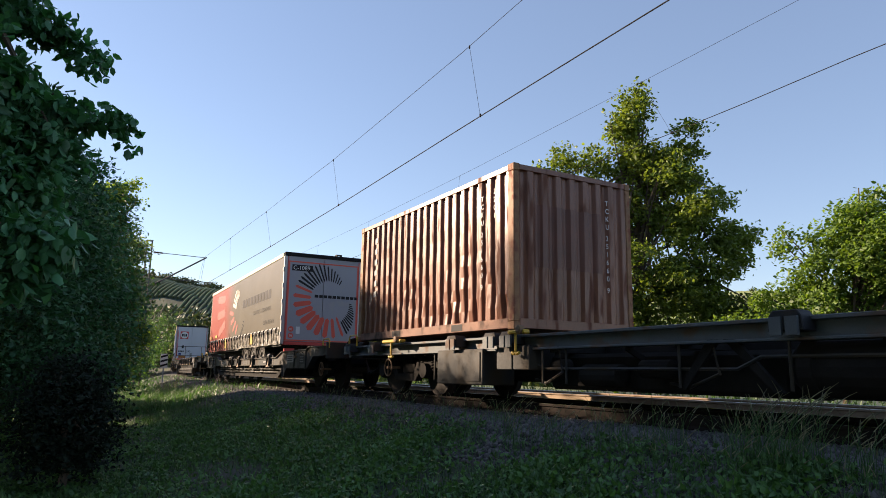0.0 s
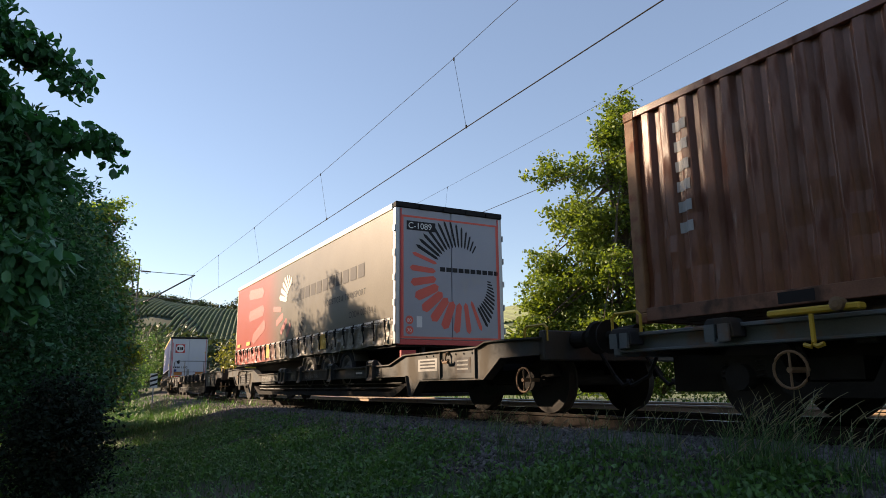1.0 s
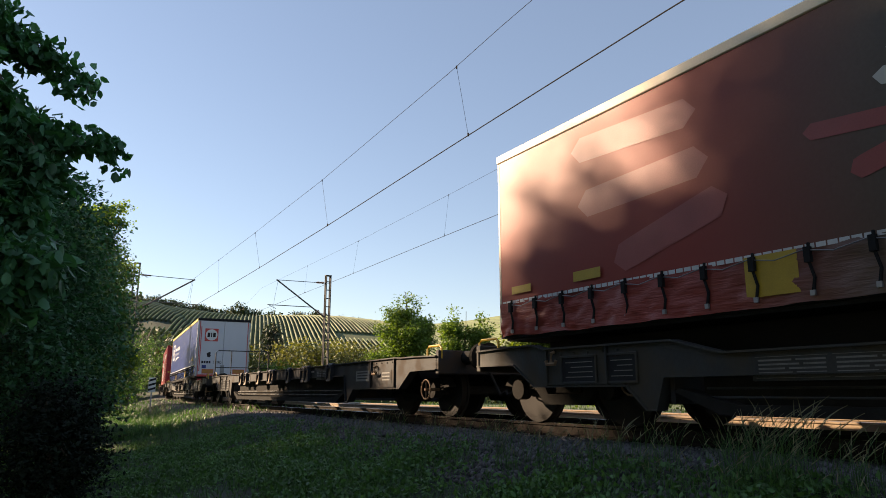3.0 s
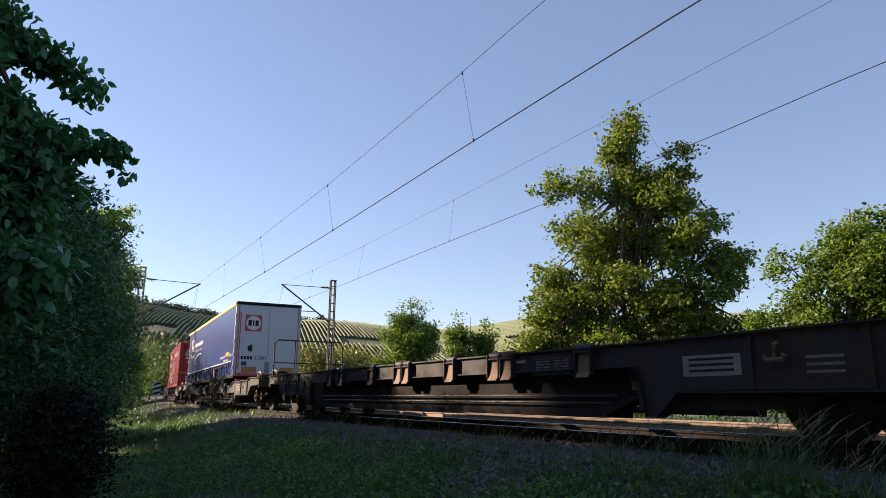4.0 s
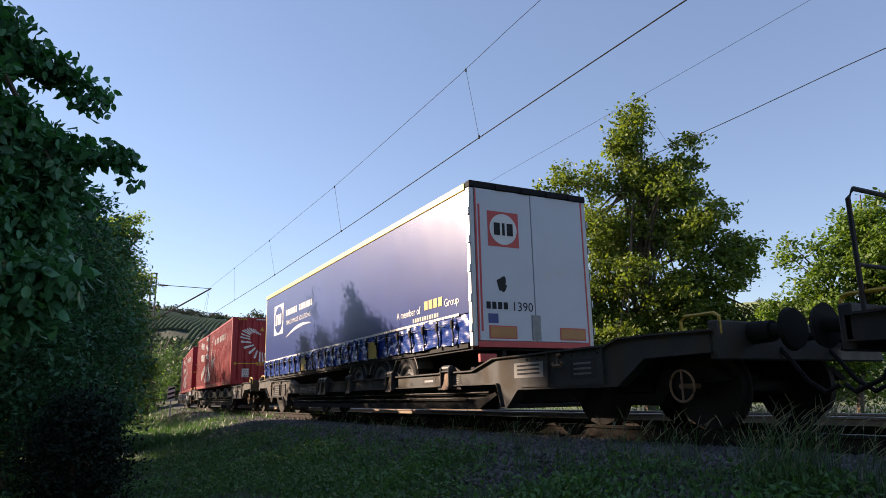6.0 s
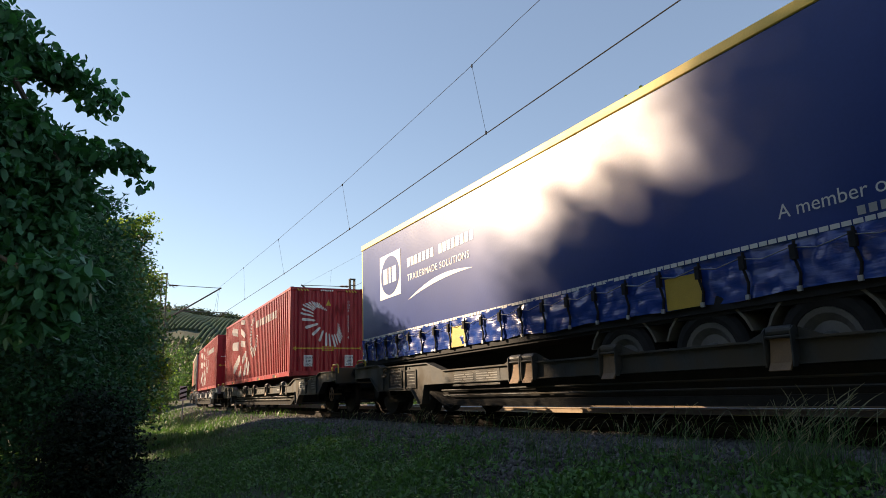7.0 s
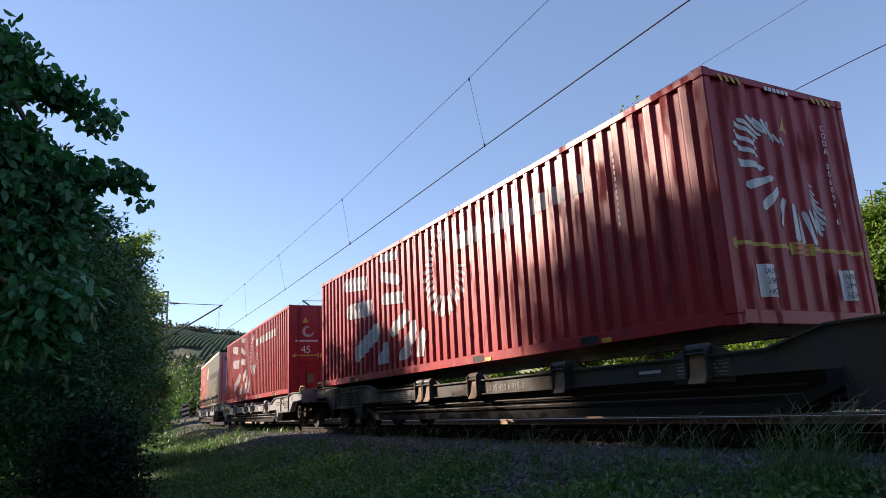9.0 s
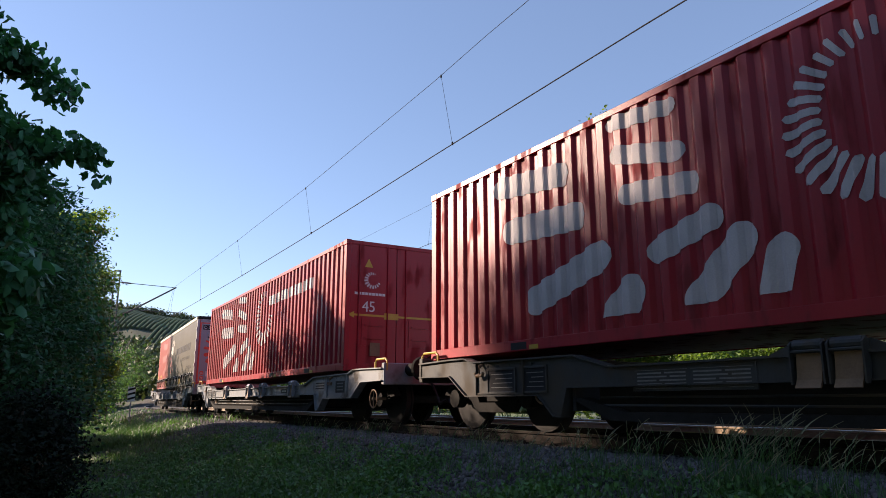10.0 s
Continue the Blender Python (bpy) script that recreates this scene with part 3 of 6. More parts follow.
            for text, du, dv, sz in (("CAUTION", 0.015, 0.56, 0.078), ("2.9M", 0.05, 0.445, 0.1), ("HIGH", 0.045, 0.33, 0.1)):
                lettering(text, c, ef, u + du, dv, sz, M_BLACKPRINT, 0.78 if len(text) > 5 else 0.9, lift=0.024)
        for k, ch in enumerate("CODA 006099 6"):
            if ch != " ":
                lettering(ch, c, ef, 1.92, 2.40 - k * 0.099, 0.105, M_WHITE, lift=0.022)
        bars("rail_print", c, ef, flat, [(1.0 + 0.075 * k, 1.055 + 0.075 * k, 2.775, 2.825) for k in range(6)], M_WHITE, 0.012)
        for u in (0.26, 1.9):
            for k in range(4):
                bm = bmesh.new()
                grid_patch(bm, ef, flat, lambda i, j: (u + 0.1 * k + 0.05 * i - 0.05 * j, 2.765 + 0.07 * j), 2, 2, 0.012)
                part("hazard_stripe", bm, M_YELLOW, c)
        bm = bmesh.new()
        grid_patch(bm, ef, e2, lambda i, j: (2.5 - 0.14 * i, yl + 0.06 * i * (2 * j - 1)), 6, 2)
        part("yellow_arrow", bm, M_YELLOW, c)
    bars("yellow_stripe", c, ef, e2, [(0.22, w - 0.1, yl - 0.022, yl + 0.022)], M_YELLOW)
    bm = bmesh.new()
    grid_patch(bm, ef, e2, lambda i, j: (0.06 + 0.16 * i, yl + 0.07 * i * (2 * j - 1)), 6, 2)
    part("yellow_arrow", bm, M_YELLOW, c)
    for k in range(12):
        bars("digit_print", c, fr, r2, [(12.1, 12.16, 2.4 - k * 0.085, 2.455 - k * 0.085)], M_WHITE)
    for f, u, v, lift in ((ef, 0.55 if doors else 1.28, 2.30, 0.0),):
        bm = bmesh.new()
        grid_patch(bm, f, e2, lambda i, j: (u + 0.2 * (i - 0.5) * (1 - j), v + 0.2 * j), 4, 4)
        part("warning_triangle", bm, M_YELLOW, c)
    for u in (2.2, 8.3, 11.2):
        boxes("fork_pocket", M_BLACKPRINT, c, (-w / 2 - 0.004, -w / 2 + 0.01, L - u - 0.35, L - u, 0.04, 0.14))
        boxes("yellow_marker", M_YELLOW, c, (-w / 2 - 0.008, -w / 2, L - u - 0.6, L - u - 0.42, 0.03, 0.09))
    return c


# ------------------------------------------------------------- curtain trailers
def wavy(frame_m, u0, u1, v0, v1, amp, step, seed, strap=0.0):
    """Hanging tarpaulin, uneven; between straps it bellies."""
    bm = bmesh.new()
    nu, nv = round((u1 - u0) / step), max(2, round((v1 - v0) / max(step, 0.05)))
    rows = []
    for j in range(nv + 1):
        v = v0 + (v1 - v0) * j / nv
        row = []
        for i in range(nu + 1):
            u = u0 + (u1 - u0) * i / nu
            d = amp * (noise.noise((u * 0.55, v * 0.9, seed)) + 0.4 * noise.noise((u * 2.1, v * 1.2, seed + 7)))
            if strap:
                d += amp * (0.9 * noise.noise((u * 6, v * 9, seed)) + 0.7 * abs(math.sin(math.pi * u / strap)) * (1 - (v - v0) / (v1 - v0)))
            sag = 0.05 * noise.noise((u * 1.3, seed, 4)) * (1 - (v - v0) / (v1 - v0)) if strap else 0.0
            row.append(bm.verts.new(frame_m @ Vector((u, v + sag, d))))
        rows.append(row)
    for A, B in zip(rows, rows[1:]):
        for i in range(nu):
            bm.faces.new((A[i], A[i + 1], B[i + 1], B[i]))
    return bm


def road_wheel(parent, x, y, z):
    bm = bmesh.new()
    lathe(bm, (x, y, z), "x", ((-0.05, 0.30), (-0.06, 0.335), (-0.145, 0.35), (-0.16, 0.40), (-0.15, 0.46), (-0.115, 0.505), (0.115, 0.505), (0.15, 0.46), (0.14, 0.34)), 32)
    wh = part("wheel", bm, M_BLACK, parent, smooth=False)
    bm = bmesh.new()
    lathe(bm, (x - 0.105, y, z), "x", ((-0.06, 0.05), (-0.06, 0.11), (0.02, 0.13), (0.03, 0.22), (-0.025, 0.29), (-0.035, 0.345), (0.04, 0.345)), 24)
    part("rim", bm, M_RIM, wh)


def trailer(label, curtain, flap, door, top_rail, post, L=13.74, hem=0.52):
    """A curtain-sided semitrailer riding backwards: its rear doors at y 0."""
    w, h = 2.55, 2.79
    t = tagged(new("semitrailer"), label, "trailer")
    fr, ef = side_frame(w, L), end_frame(w)
    far = Matrix.Translation((0, L, 0)) @ Matrix.Rotation(math.pi, 4, "Z") @ fr
    for f, s in ((fr, 1), (far, 9)):
        part("curtain", wavy(f, 0.06, L - 0.1, hem, h - 0.12, 0.004, 0.12, s), curtain, t, smooth=True)
        part("curtain_flap", wavy(f, 0.06, L - 0.1, hem - 0.5, hem, 0.03, 0.05, s + 3, 0.56), flap, t, smooth=True)
    bars("reflective_tape", t, fr, flat, [(0.1 + k * 0.105, 0.19 + k * 0.105, hem - 0.02, hem + 0.025) for k in range(128)], M_WHITE, 0.01)
    n = 24
    for k in range(n):
        u = 0.35 + k * 0.565
        y = L - u
        bm = bmesh.new()
        tube(bm, [(-w / 2 - 0.03, y, 0.48), (-w / 2 - 0.045, y, 0.3), (-w / 2 - 0.035, y - 0.03, 0.16), (-w / 2 - 0.03, y, 0.03)], 0.016, 5)
        s = part("strap", bm, M_BLACK, t)
        boxes("buckle", M_BLACK, s, (-w / 2 - 0.075, -w / 2 - 0.03, y - 0.03, y + 0.03, 0.30, 0.44))
        boxes("hook", M_ZINC, s, (-w / 2 - 0.045, -w / 2 - 0.02, y - 0.022, y + 0.022, 0.0, 0.05))
    bm = bmesh.new()
    tube(bm, [(-w / 2 - 0.05, L - 0.3 - k * 0.2825, 0.42 - (0.05 if k % 2 else 0)) for k in range(47)], 0.006, 4)
    part("customs_cable", bm, M_ZINC, t)
    for x in (-1, 1):
        a, b = sorted((x * (w / 2 + 0.02), x * (w / 2 - 0.06)))
        boxes("roof_rail", top_rail, t, (a, b, 0.1, L, h - 0.13, h), bev=0.012)
        boxes("side_sill", M_UNDER, t, (min(x * 1.2, x * 1.25), max(x * 1.2, x * 1.25), 0.2, L, -0.06, 0.1))
        p, q = sorted((x * w / 2, x * (w / 2 - 0.1)))
        boxes("rear_post", post, t, (p, q, -0.02, 0.1, -0.05, h - 0.1), bev=0.01)
        boxes("front_post", top_rail, t, (p, q, L - 0.06, L, 0, h - 0.1), bev=0.01)
        for k in range(5):
            boxes("hinge", M_ZINC, t, (min(x * (w / 2), x * (w / 2 + 0.03)), max(x * (w / 2), x * (w / 2 + 0.03)), -0.03, 0.05, 0.2 + k * 0.5, 0.32 + k * 0.5))
    boxes("roof", M_ROOF, t, (-w / 2 + 0.06, w / 2 - 0.06, 0.0, L, h - 0.05, h - 0.01))
    boxes("rear_header", M_BLACK, t, (-w / 2, w / 2, -0.05, 0.1, h - 0.10, h + 0.02), bev=0.015)
    for x in (-0.75, -0.2, 0.35, 0.85):
        boxes("header_block", M_BLACK, t, (x, x + 0.22, -0.08, -0.03, h - 0.1, h - 0.02))
    boxes("front_wall", door, t, (-w / 2 + 0.1, w / 2 - 0.1, L - 0.05, L, 0, h - 0.1))
    boxes("rear_sill", M_REDTRIM, t, (-w / 2 + 0.1, w / 2 - 0.1, -0.03, 0.1, -0.06, 0.04))
    for a, b in ((-w / 2 + 0.1, -0.006), (0.006, w / 2 - 0.1)):
        d = boxes("rear_door", door, t, (a, b, -0.03, 0.02, 0.045, h - 0.105), bev=0.006)
        boxes("door_edge", M_REDTRIM, d, (a, a + 0.03, -0.036, -0.028, 0.05, h - 0.12) if a < -0.1 else (b - 0.03, b, -0.036, -0.028, 0.05, h - 0.12))
    boxes("floor", M_UNDER, t, (-w / 2 + 0.06, w / 2 - 0.06, 0.1, L - 0.1, -0.1, 0.03))
    for x in (-0.5, 0.5):
        boxes("chassis_beam", M_UNDER, t, (x - 0.07, x + 0.07, 0.5, L - 0.3, -0.45, -0.1))
    for k in range(3):
        y = 2.75 + 1.31 * k
        for x in (-1.05, 1.05):
            road_wheel(t, x, y, -0.5)
            bm = bmesh.new()
            ring = [(y + 0.62 * math.cos(a), -0.5 + 0.60 * math.sin(a)) for a in [radians(20 + 14 * i) for i in range(11)]]
            inner = [(y + 0.59 * math.cos(a), -0.5 + 0.57 * math.sin(a)) for a in [radians(20 + 14 * i) for i in range(10, -1, -1)]]
            slab(bm, ring + inner, x - 0.17, x + 0.17)
            part("mudguard", bm, M_GREYFLAP, t)
    boxes("bumper", M_UNDER, t, (-w / 2 + 0.05, w / 2 - 0.05, 0.05, 0.2, -0.5, -0.38), bev=0.02)
    for x in (-1, 1):
        boxes("bumper_arm", M_UNDER, t, (x * 0.6 - 0.04, x * 0.6 + 0.04, 0.1, 0.2, -0.4, -0.08))
        boxes("tail_light", M_REDTRIM, t, (x * 0.98 - 0.16, x * 0.98 + 0.16, 0.0, 0.06, -0.30, -0.17))
    return t, fr, ef


def grey_red_trailer():
    t, fr, ef = trailer("curtain-sided semitrailer with grey tarpaulin fading to red, grey rear doors", M_GREYRED, M_GREYREDFLAP, M_DOORGREY, M_TOPRAIL, M_ZINC, hem=0.45)
    side = lambda u: -0.002
    petals(t, fr, side, ((1.9, 2.3, 3.6, 2.2, 0.34), (2.0, 1.55, 3.7, 1.6, 0.36), (2.6, 0.75, 3.9, 1.1, 0.36)), M_FADEDRED, 12)
    petals(t, fr, side, ((5.0, 1.5, 5.75, 1.42, 0.16), (5.4, 1.05, 5.95, 1.2, 0.2), (5.9, 0.75, 6.35, 1.02, 0.2), (6.5, 0.62, 6.75, 0.86, 0.18)), M_FADEDRED, 12)
    burst("printed_ray", t, fr, side, (7.0, 1.5), (0.62, 0.55), (1.45, 1.25, 0.8), 168, 108, 7, (0.16, 0.07), M_PALEPRINT, 10)
    burst("printed_ray", t, fr, side, (7.25, 1.1), (0.55, 0.55), (0.95, 0.8), 290, 350, 6, (0.09, 0.06), M_BLACKPRINT, 8)
    word(t, fr, side, 7.6, 1.45, 10, 0.40, 0.36, 0.11, M_BLACKPRINT)
    lettering("LOGISTICS & TRANSPORT", t, fr, 9.65, 1.1, 0.2, M_BLACKPRINT, 1.15, lift=0.007)
    lettering("CODA 005164 6", t, fr, 11.3, 0.66, 0.2, M_BLACKPRINT, 1.1, lift=0.007)
    for u, v, w, h in ((9.3, 0.06, 0.55, 0.36), (4.2, 0.05, 0.55, 0.4), (0.35, 0.56, 0.45, 0.11), (1.7, 0.56, 0.5, 0.13)):
        bars("yellow_sticker", t, fr, side, [(u, u + w, v, v + h)], M_YELLOW, 0.022)
    e = ef @ Matrix.Translation((0, 0, 0.03))
    for r in ((0.11, 2.44, 0.06, 0.10), (0.11, 2.44, 2.5, 2.54), (0.11, 0.17, 0.1, 2.5), (2.38, 2.44, 0.1, 2.5)):
        bars("door_edge_print", t, e, flat, [r], M_ORANGEPRINT)
    C = (1.52, 1.38)
    burst("printed_ray", t, e, flat, C, (0.62, 0.55), (1.22, 1.2, 1.22), 161, 292, 10, (0.08, 0.2, 0.19, 0.08), M_ORANGEPRINT, 10)
    burst("printed_ray", t, e, flat, C, (0.62, 0.55), (1.22, 1.22, 0.75), 152, 62, 14, (0.07, 0.035), M_BLACKPRINT, 8)
    burst("printed_ray", t, e, flat, C, (0.72, 0.62), (1.22, 0.72), 300, 352, 12, (0.06, 0.03), M_BLACKPRINT, 8)
    word(t, e, flat, 1.0, 1.42, 10, 0.12, 0.12, 0.026, M_BLACKPRINT)
    bars("number_field", t, e, flat, [(0.24, 0.9, 2.24, 2.43)], M_BLACKPRINT)
    lettering("C-1089", t, e, 0.27, 2.275, 0.18, M_WHITE, 1.0, lift=0.008)
    for v, s in ((0.42, "80"), (0.22, "70")):
        bm = bmesh.new()
        grid_patch(bm, e, flat, lambda i, j: (0.3 + 0.085 * j * math.cos(2 * math.pi * i), v + 0.085 * j * math.sin(2 * math.pi * i)), 20, 1)
        part("speed_disc", bm, M_ORANGEPRINT, t)
        lettering(s, t, e, 0.245, v - 0.04, 0.1, M_WHITE, lift=0.008)
    bars("notice", t, e, flat, [(0.46, 0.58, 0.28, 0.5)], M_WHITE)
    return t


def navy_trailer():
    t, fr, ef = trailer("curtain-sided semitrailer with glossy navy tarpaulin and white rear doors", M_NAVY, M_NAVYFLAP, M_DOORWHITE, M_ROOFYELLOW, M_ZINC, L=13.95)
    side = lambda u: -0.002
    # the round mark in its white field, and word marks as blocks
    def mark(f, rel, u0, u1, v0, v1, field, disc, bar):
        bars("logo_field", t, f, rel, [(u0, u1, v0, v1)], field)
        uc, vc, ru, rv = (u0 + u1) / 2, (v0 + v1) / 2, (u1 - u0) * 0.44, (v1 - v0) * 0.44
        bm = bmesh.new()
        grid_patch(bm, f, rel, lambda i, j: (uc + ru * j * math.cos(2 * math.pi * i), vc + rv * j * math.sin(2 * math.pi * i)), 28, 1, 0.008)
        part("logo_disc", bm, disc, t)
        P = lambda a, b, c2, d: (uc + a * ru, uc + b * ru, vc + c2 * rv, vc + d * rv)
        for r in (P(-0.7, -0.25, -0.4, 0.4), P(-0.1, 0.1, -0.4, 0.4), P(0.25, 0.7, -0.4, 0.4)):
            bars("logo_bar", t, f, rel, [r], bar, 0.012)
    mark(fr, side, 1.12, 2.22, 1.31, 2.28, M_WHITE, M_NAVY, M_WHITE)
    word(t, fr, side, 2.55, 1.78, 7, 0.24, 0.13, 0.045, M_WHITE)
    word(t, fr, side, 3.95, 1.78, 8, 0.24, 0.12, 0.045, M_WHITE)
    lettering("TRAILERMADE SOLUTIONS", t, fr, 2.55, 1.52, 0.19, M_WHITE, 1.12, lift=0.007)
    bm = bmesh.new()
    grid_patch(bm, fr, side, lambda i, j: (2.55 + 2.65 * i, 1.20 + 0.2 * i - 0.3 * (i - 0.5) ** 2 + 0.1 * j * math.sin(math.pi * i)), 20, 1)
    part("swoosh", bm, M_WHITE, t)
    lettering("A member of", t, fr, 10.95, 0.72, 0.2, M_WHITE, lift=0.007)
    word(t, fr, side, 12.2, 0.73, 4, 0.22, 0.15, 0.04, M_YELLOW)
    lettering("Group", t, fr, 13.0, 0.72, 0.2, M_WHITE, lift=0.007)
    for k in range(11):
        bars("digit_print", t, fr, side, [(11.7 + 0.1 * k, 11.77 + 0.1 * k, 0.57, 0.65)], M_GREYPRINT)
    for u in (4.35, 9.45):
        bars("yellow_sticker", t, fr, side, [(u, u + 0.52, 0.02, 0.38)], M_YELLOW, 0.022)
    e = ef @ Matrix.Translation((0, 0, 0.03))
    mark(e, flat, 0.35, 0.99, 1.67, 2.3, M_REDTRIM, M_WHITE, M_BLACKPRINT)
    word(t, e, flat, 0.27, 0.56, 4, 0.16, 0.085, 0.03, M_BLACKPRINT)
    lettering("1390", t, e, 0.78, 0.56, 0.225, M_BLACKPRINT)
    bm = bmesh.new()
    grid_patch(bm, e, flat, lambda i, j: (0.58 + (0.09 + 0.05 * math.sin(7 * i)) * j * math.cos(2 * math.pi * i), 1.0 + (0.15 + 0.05 * math.sin(15 * i)) * j * math.sin(2 * math.pi * i)), 20, 1)
    part("torn_sticker", bm, M_BLACKPRINT, t)
    bars("blue_label", t, e, flat, [(0.3, 0.5, 0.34, 0.5)], M_NAVY)
    for a, b in ((0.33, 0.85), (1.80, 2.34)):
        bars("reflector_edge", t, e, flat, [(a - 0.02, b + 0.02, 0.08, 0.30)], M_REDTRIM)
        bars("reflector_plate", t, e, flat, [(a, b, 0.10, 0.28)], M_AMBER, 0.008)
    boxes("lock_plate", M_PLATE, t, (-0.09, 0.09, -0.045, -0.03, 0.07, 0.5))
    bars("door_edge_print", t, e, flat, [(0.16, 0.2, 0.2, 2.4)], M_REDTRIM)
    return t


# ------------------------------------------------------------- wagons
def wheel_mesh():
    bm = bmesh.new()
    lathe(bm, (0, 0, 0), "x", ((-0.065, 0.10), (-0.07, 0.38), (-0.065, 0.46), (0.03, 0.455), (0.045, 0.49), (0.07, 0.49), (0.07, 0.39), (0.03, 0.36), (0.02, 0.1)), 28)
    return mesh_of("wheel", bm, M_WHEEL)


WHEEL = wheel_mesh()


def bogie(parent, yc):
    bm = bmesh.new()
    for x in (-1, 1):
        a, b = sorted((x * 0.93, x * 1.07))
        slab(bm, [(yc - 1.35, 0.52), (yc - 1.2, 0.68), (yc - 0.5, 0.66), (yc - 0.35, 0.4), (yc + 0.35, 0.4), (yc + 0.5, 0.66), (yc + 1.2, 0.68), (yc + 1.35, 0.52),
                  (yc + 0.6, 0.45), (yc + 0.42, 0.26), (yc - 0.42, 0.26), (yc - 0.6, 0.45)], a, b)
    box(bm, -1.0, 1.0, yc - 0.25, yc + 0.25, 0.42, 0.62)
    bg = part("bogie", bm, M_BOGIE, parent)
    for y in (yc - 0.9, yc + 0.9):
        bm = bmesh.new()
        tube(bm, [(-1.05, y, 0.46), (1.05, y, 0.46)], 0.08, 10)
        part("axle", bm, M_WHEEL, bg)
        for x in (-0.75, 0.75):
            w = new("wheel", WHEEL)
            w.parent = bg
            w.location = (x, y, 0.46)
            if x > 0:
                w.rotation_euler = (0, 0, math.pi)
        for x in (-1, 1):
            bm = bmesh.new()
            lathe(bm, (x * 1.08, y, 0.46), "x", ((-0.09, 0.14), (0.07, 0.14), (0.09, 0.1)), 12)
            part("axle_box", bm, M_BOGIE, bg)
            for d in (-0.2, 0.2):
                bm = bmesh.new()
                pts = [(x * 1.03 + 0.06 * math.cos(a), y + d + 0.06 * math.sin(a), 0.44 + 0.2 * a / 25) for a in [i * 0.8 for i in range(32)]]
                tube(bm, pts, 0.014, 5)
                part("coil_spring", bm, M_BOGIE, bg)


def buffers(parent, L, paint):
    for y, s in ((0, -1), (L, 1)):
        for x in (-0.875, 0.875):
            bm = bmesh.new()
            y0 = y - s * 0.55
            lathe(bm, (x, y0, 1.0), "y", ((0, 0.12), (s * 0.3, 0.11), (s * 0.3, 0.075), (s * 0.5, 0.075), (s * 0.5, 0.22), (s * 0.545, 0.2)), 18)
            part("buffer", bm, M_BOGIE, parent)
        bm = bmesh.new()
        tube(bm, [(0, y - s * 0.5, 0.98), (0, y - s * 0.2, 0.98), (0, y - s * 0.05, 0.9), (0, y - s * 0.08, 0.8)], 0.045, 8)
        part("coupling_hook", bm, M_BOGIE, parent)
        for x in (-0.45, 0.4):
            bm = bmesh.new()
            tube(bm, [(x, y - s * 0.5, 0.85), (x + 0.03, y - s * 0.25, 0.5), (x - 0.05, y - s * 0.02, 0.38), (x, y + s * 0.1, 0.45)], 0.025, 6)
            part("brake_hose", bm, M_BLACK, parent)


def hand_rail(parent, x, y, z, d, h, material=None):
    bm = bmesh.new()
    tube(bm, [(x, y, z), (x, y, z + h * 0.8), (x, y + d * 0.12, z + h), (x, y + d * 0.88, z + h), (x, y + d, z + h * 0.8), (x, y + d, z)], 0.02, 6)
    part("handrail", bm, material or M_YELLOW, parent)


def hand_wheel(parent, y, z):
    bm = bmesh.new()
    c = [(-1.36, y + 0.165 * math.cos(a), z + 0.165 * math.sin(a)) for a in [2 * math.pi * i / 20 for i in range(21)]]
    tube(bm, c, 0.014, 6, cap=False)
    tube(bm, [(-1.36, y, z - 0.165), (-1.36, y, z + 0.165)], 0.012, 5)
    tube(bm, [(-1.38, y, z), (-1.1, y, z)], 0.03, 6)
    part("hand_wheel", bm, M_RUSTPLATE, parent)


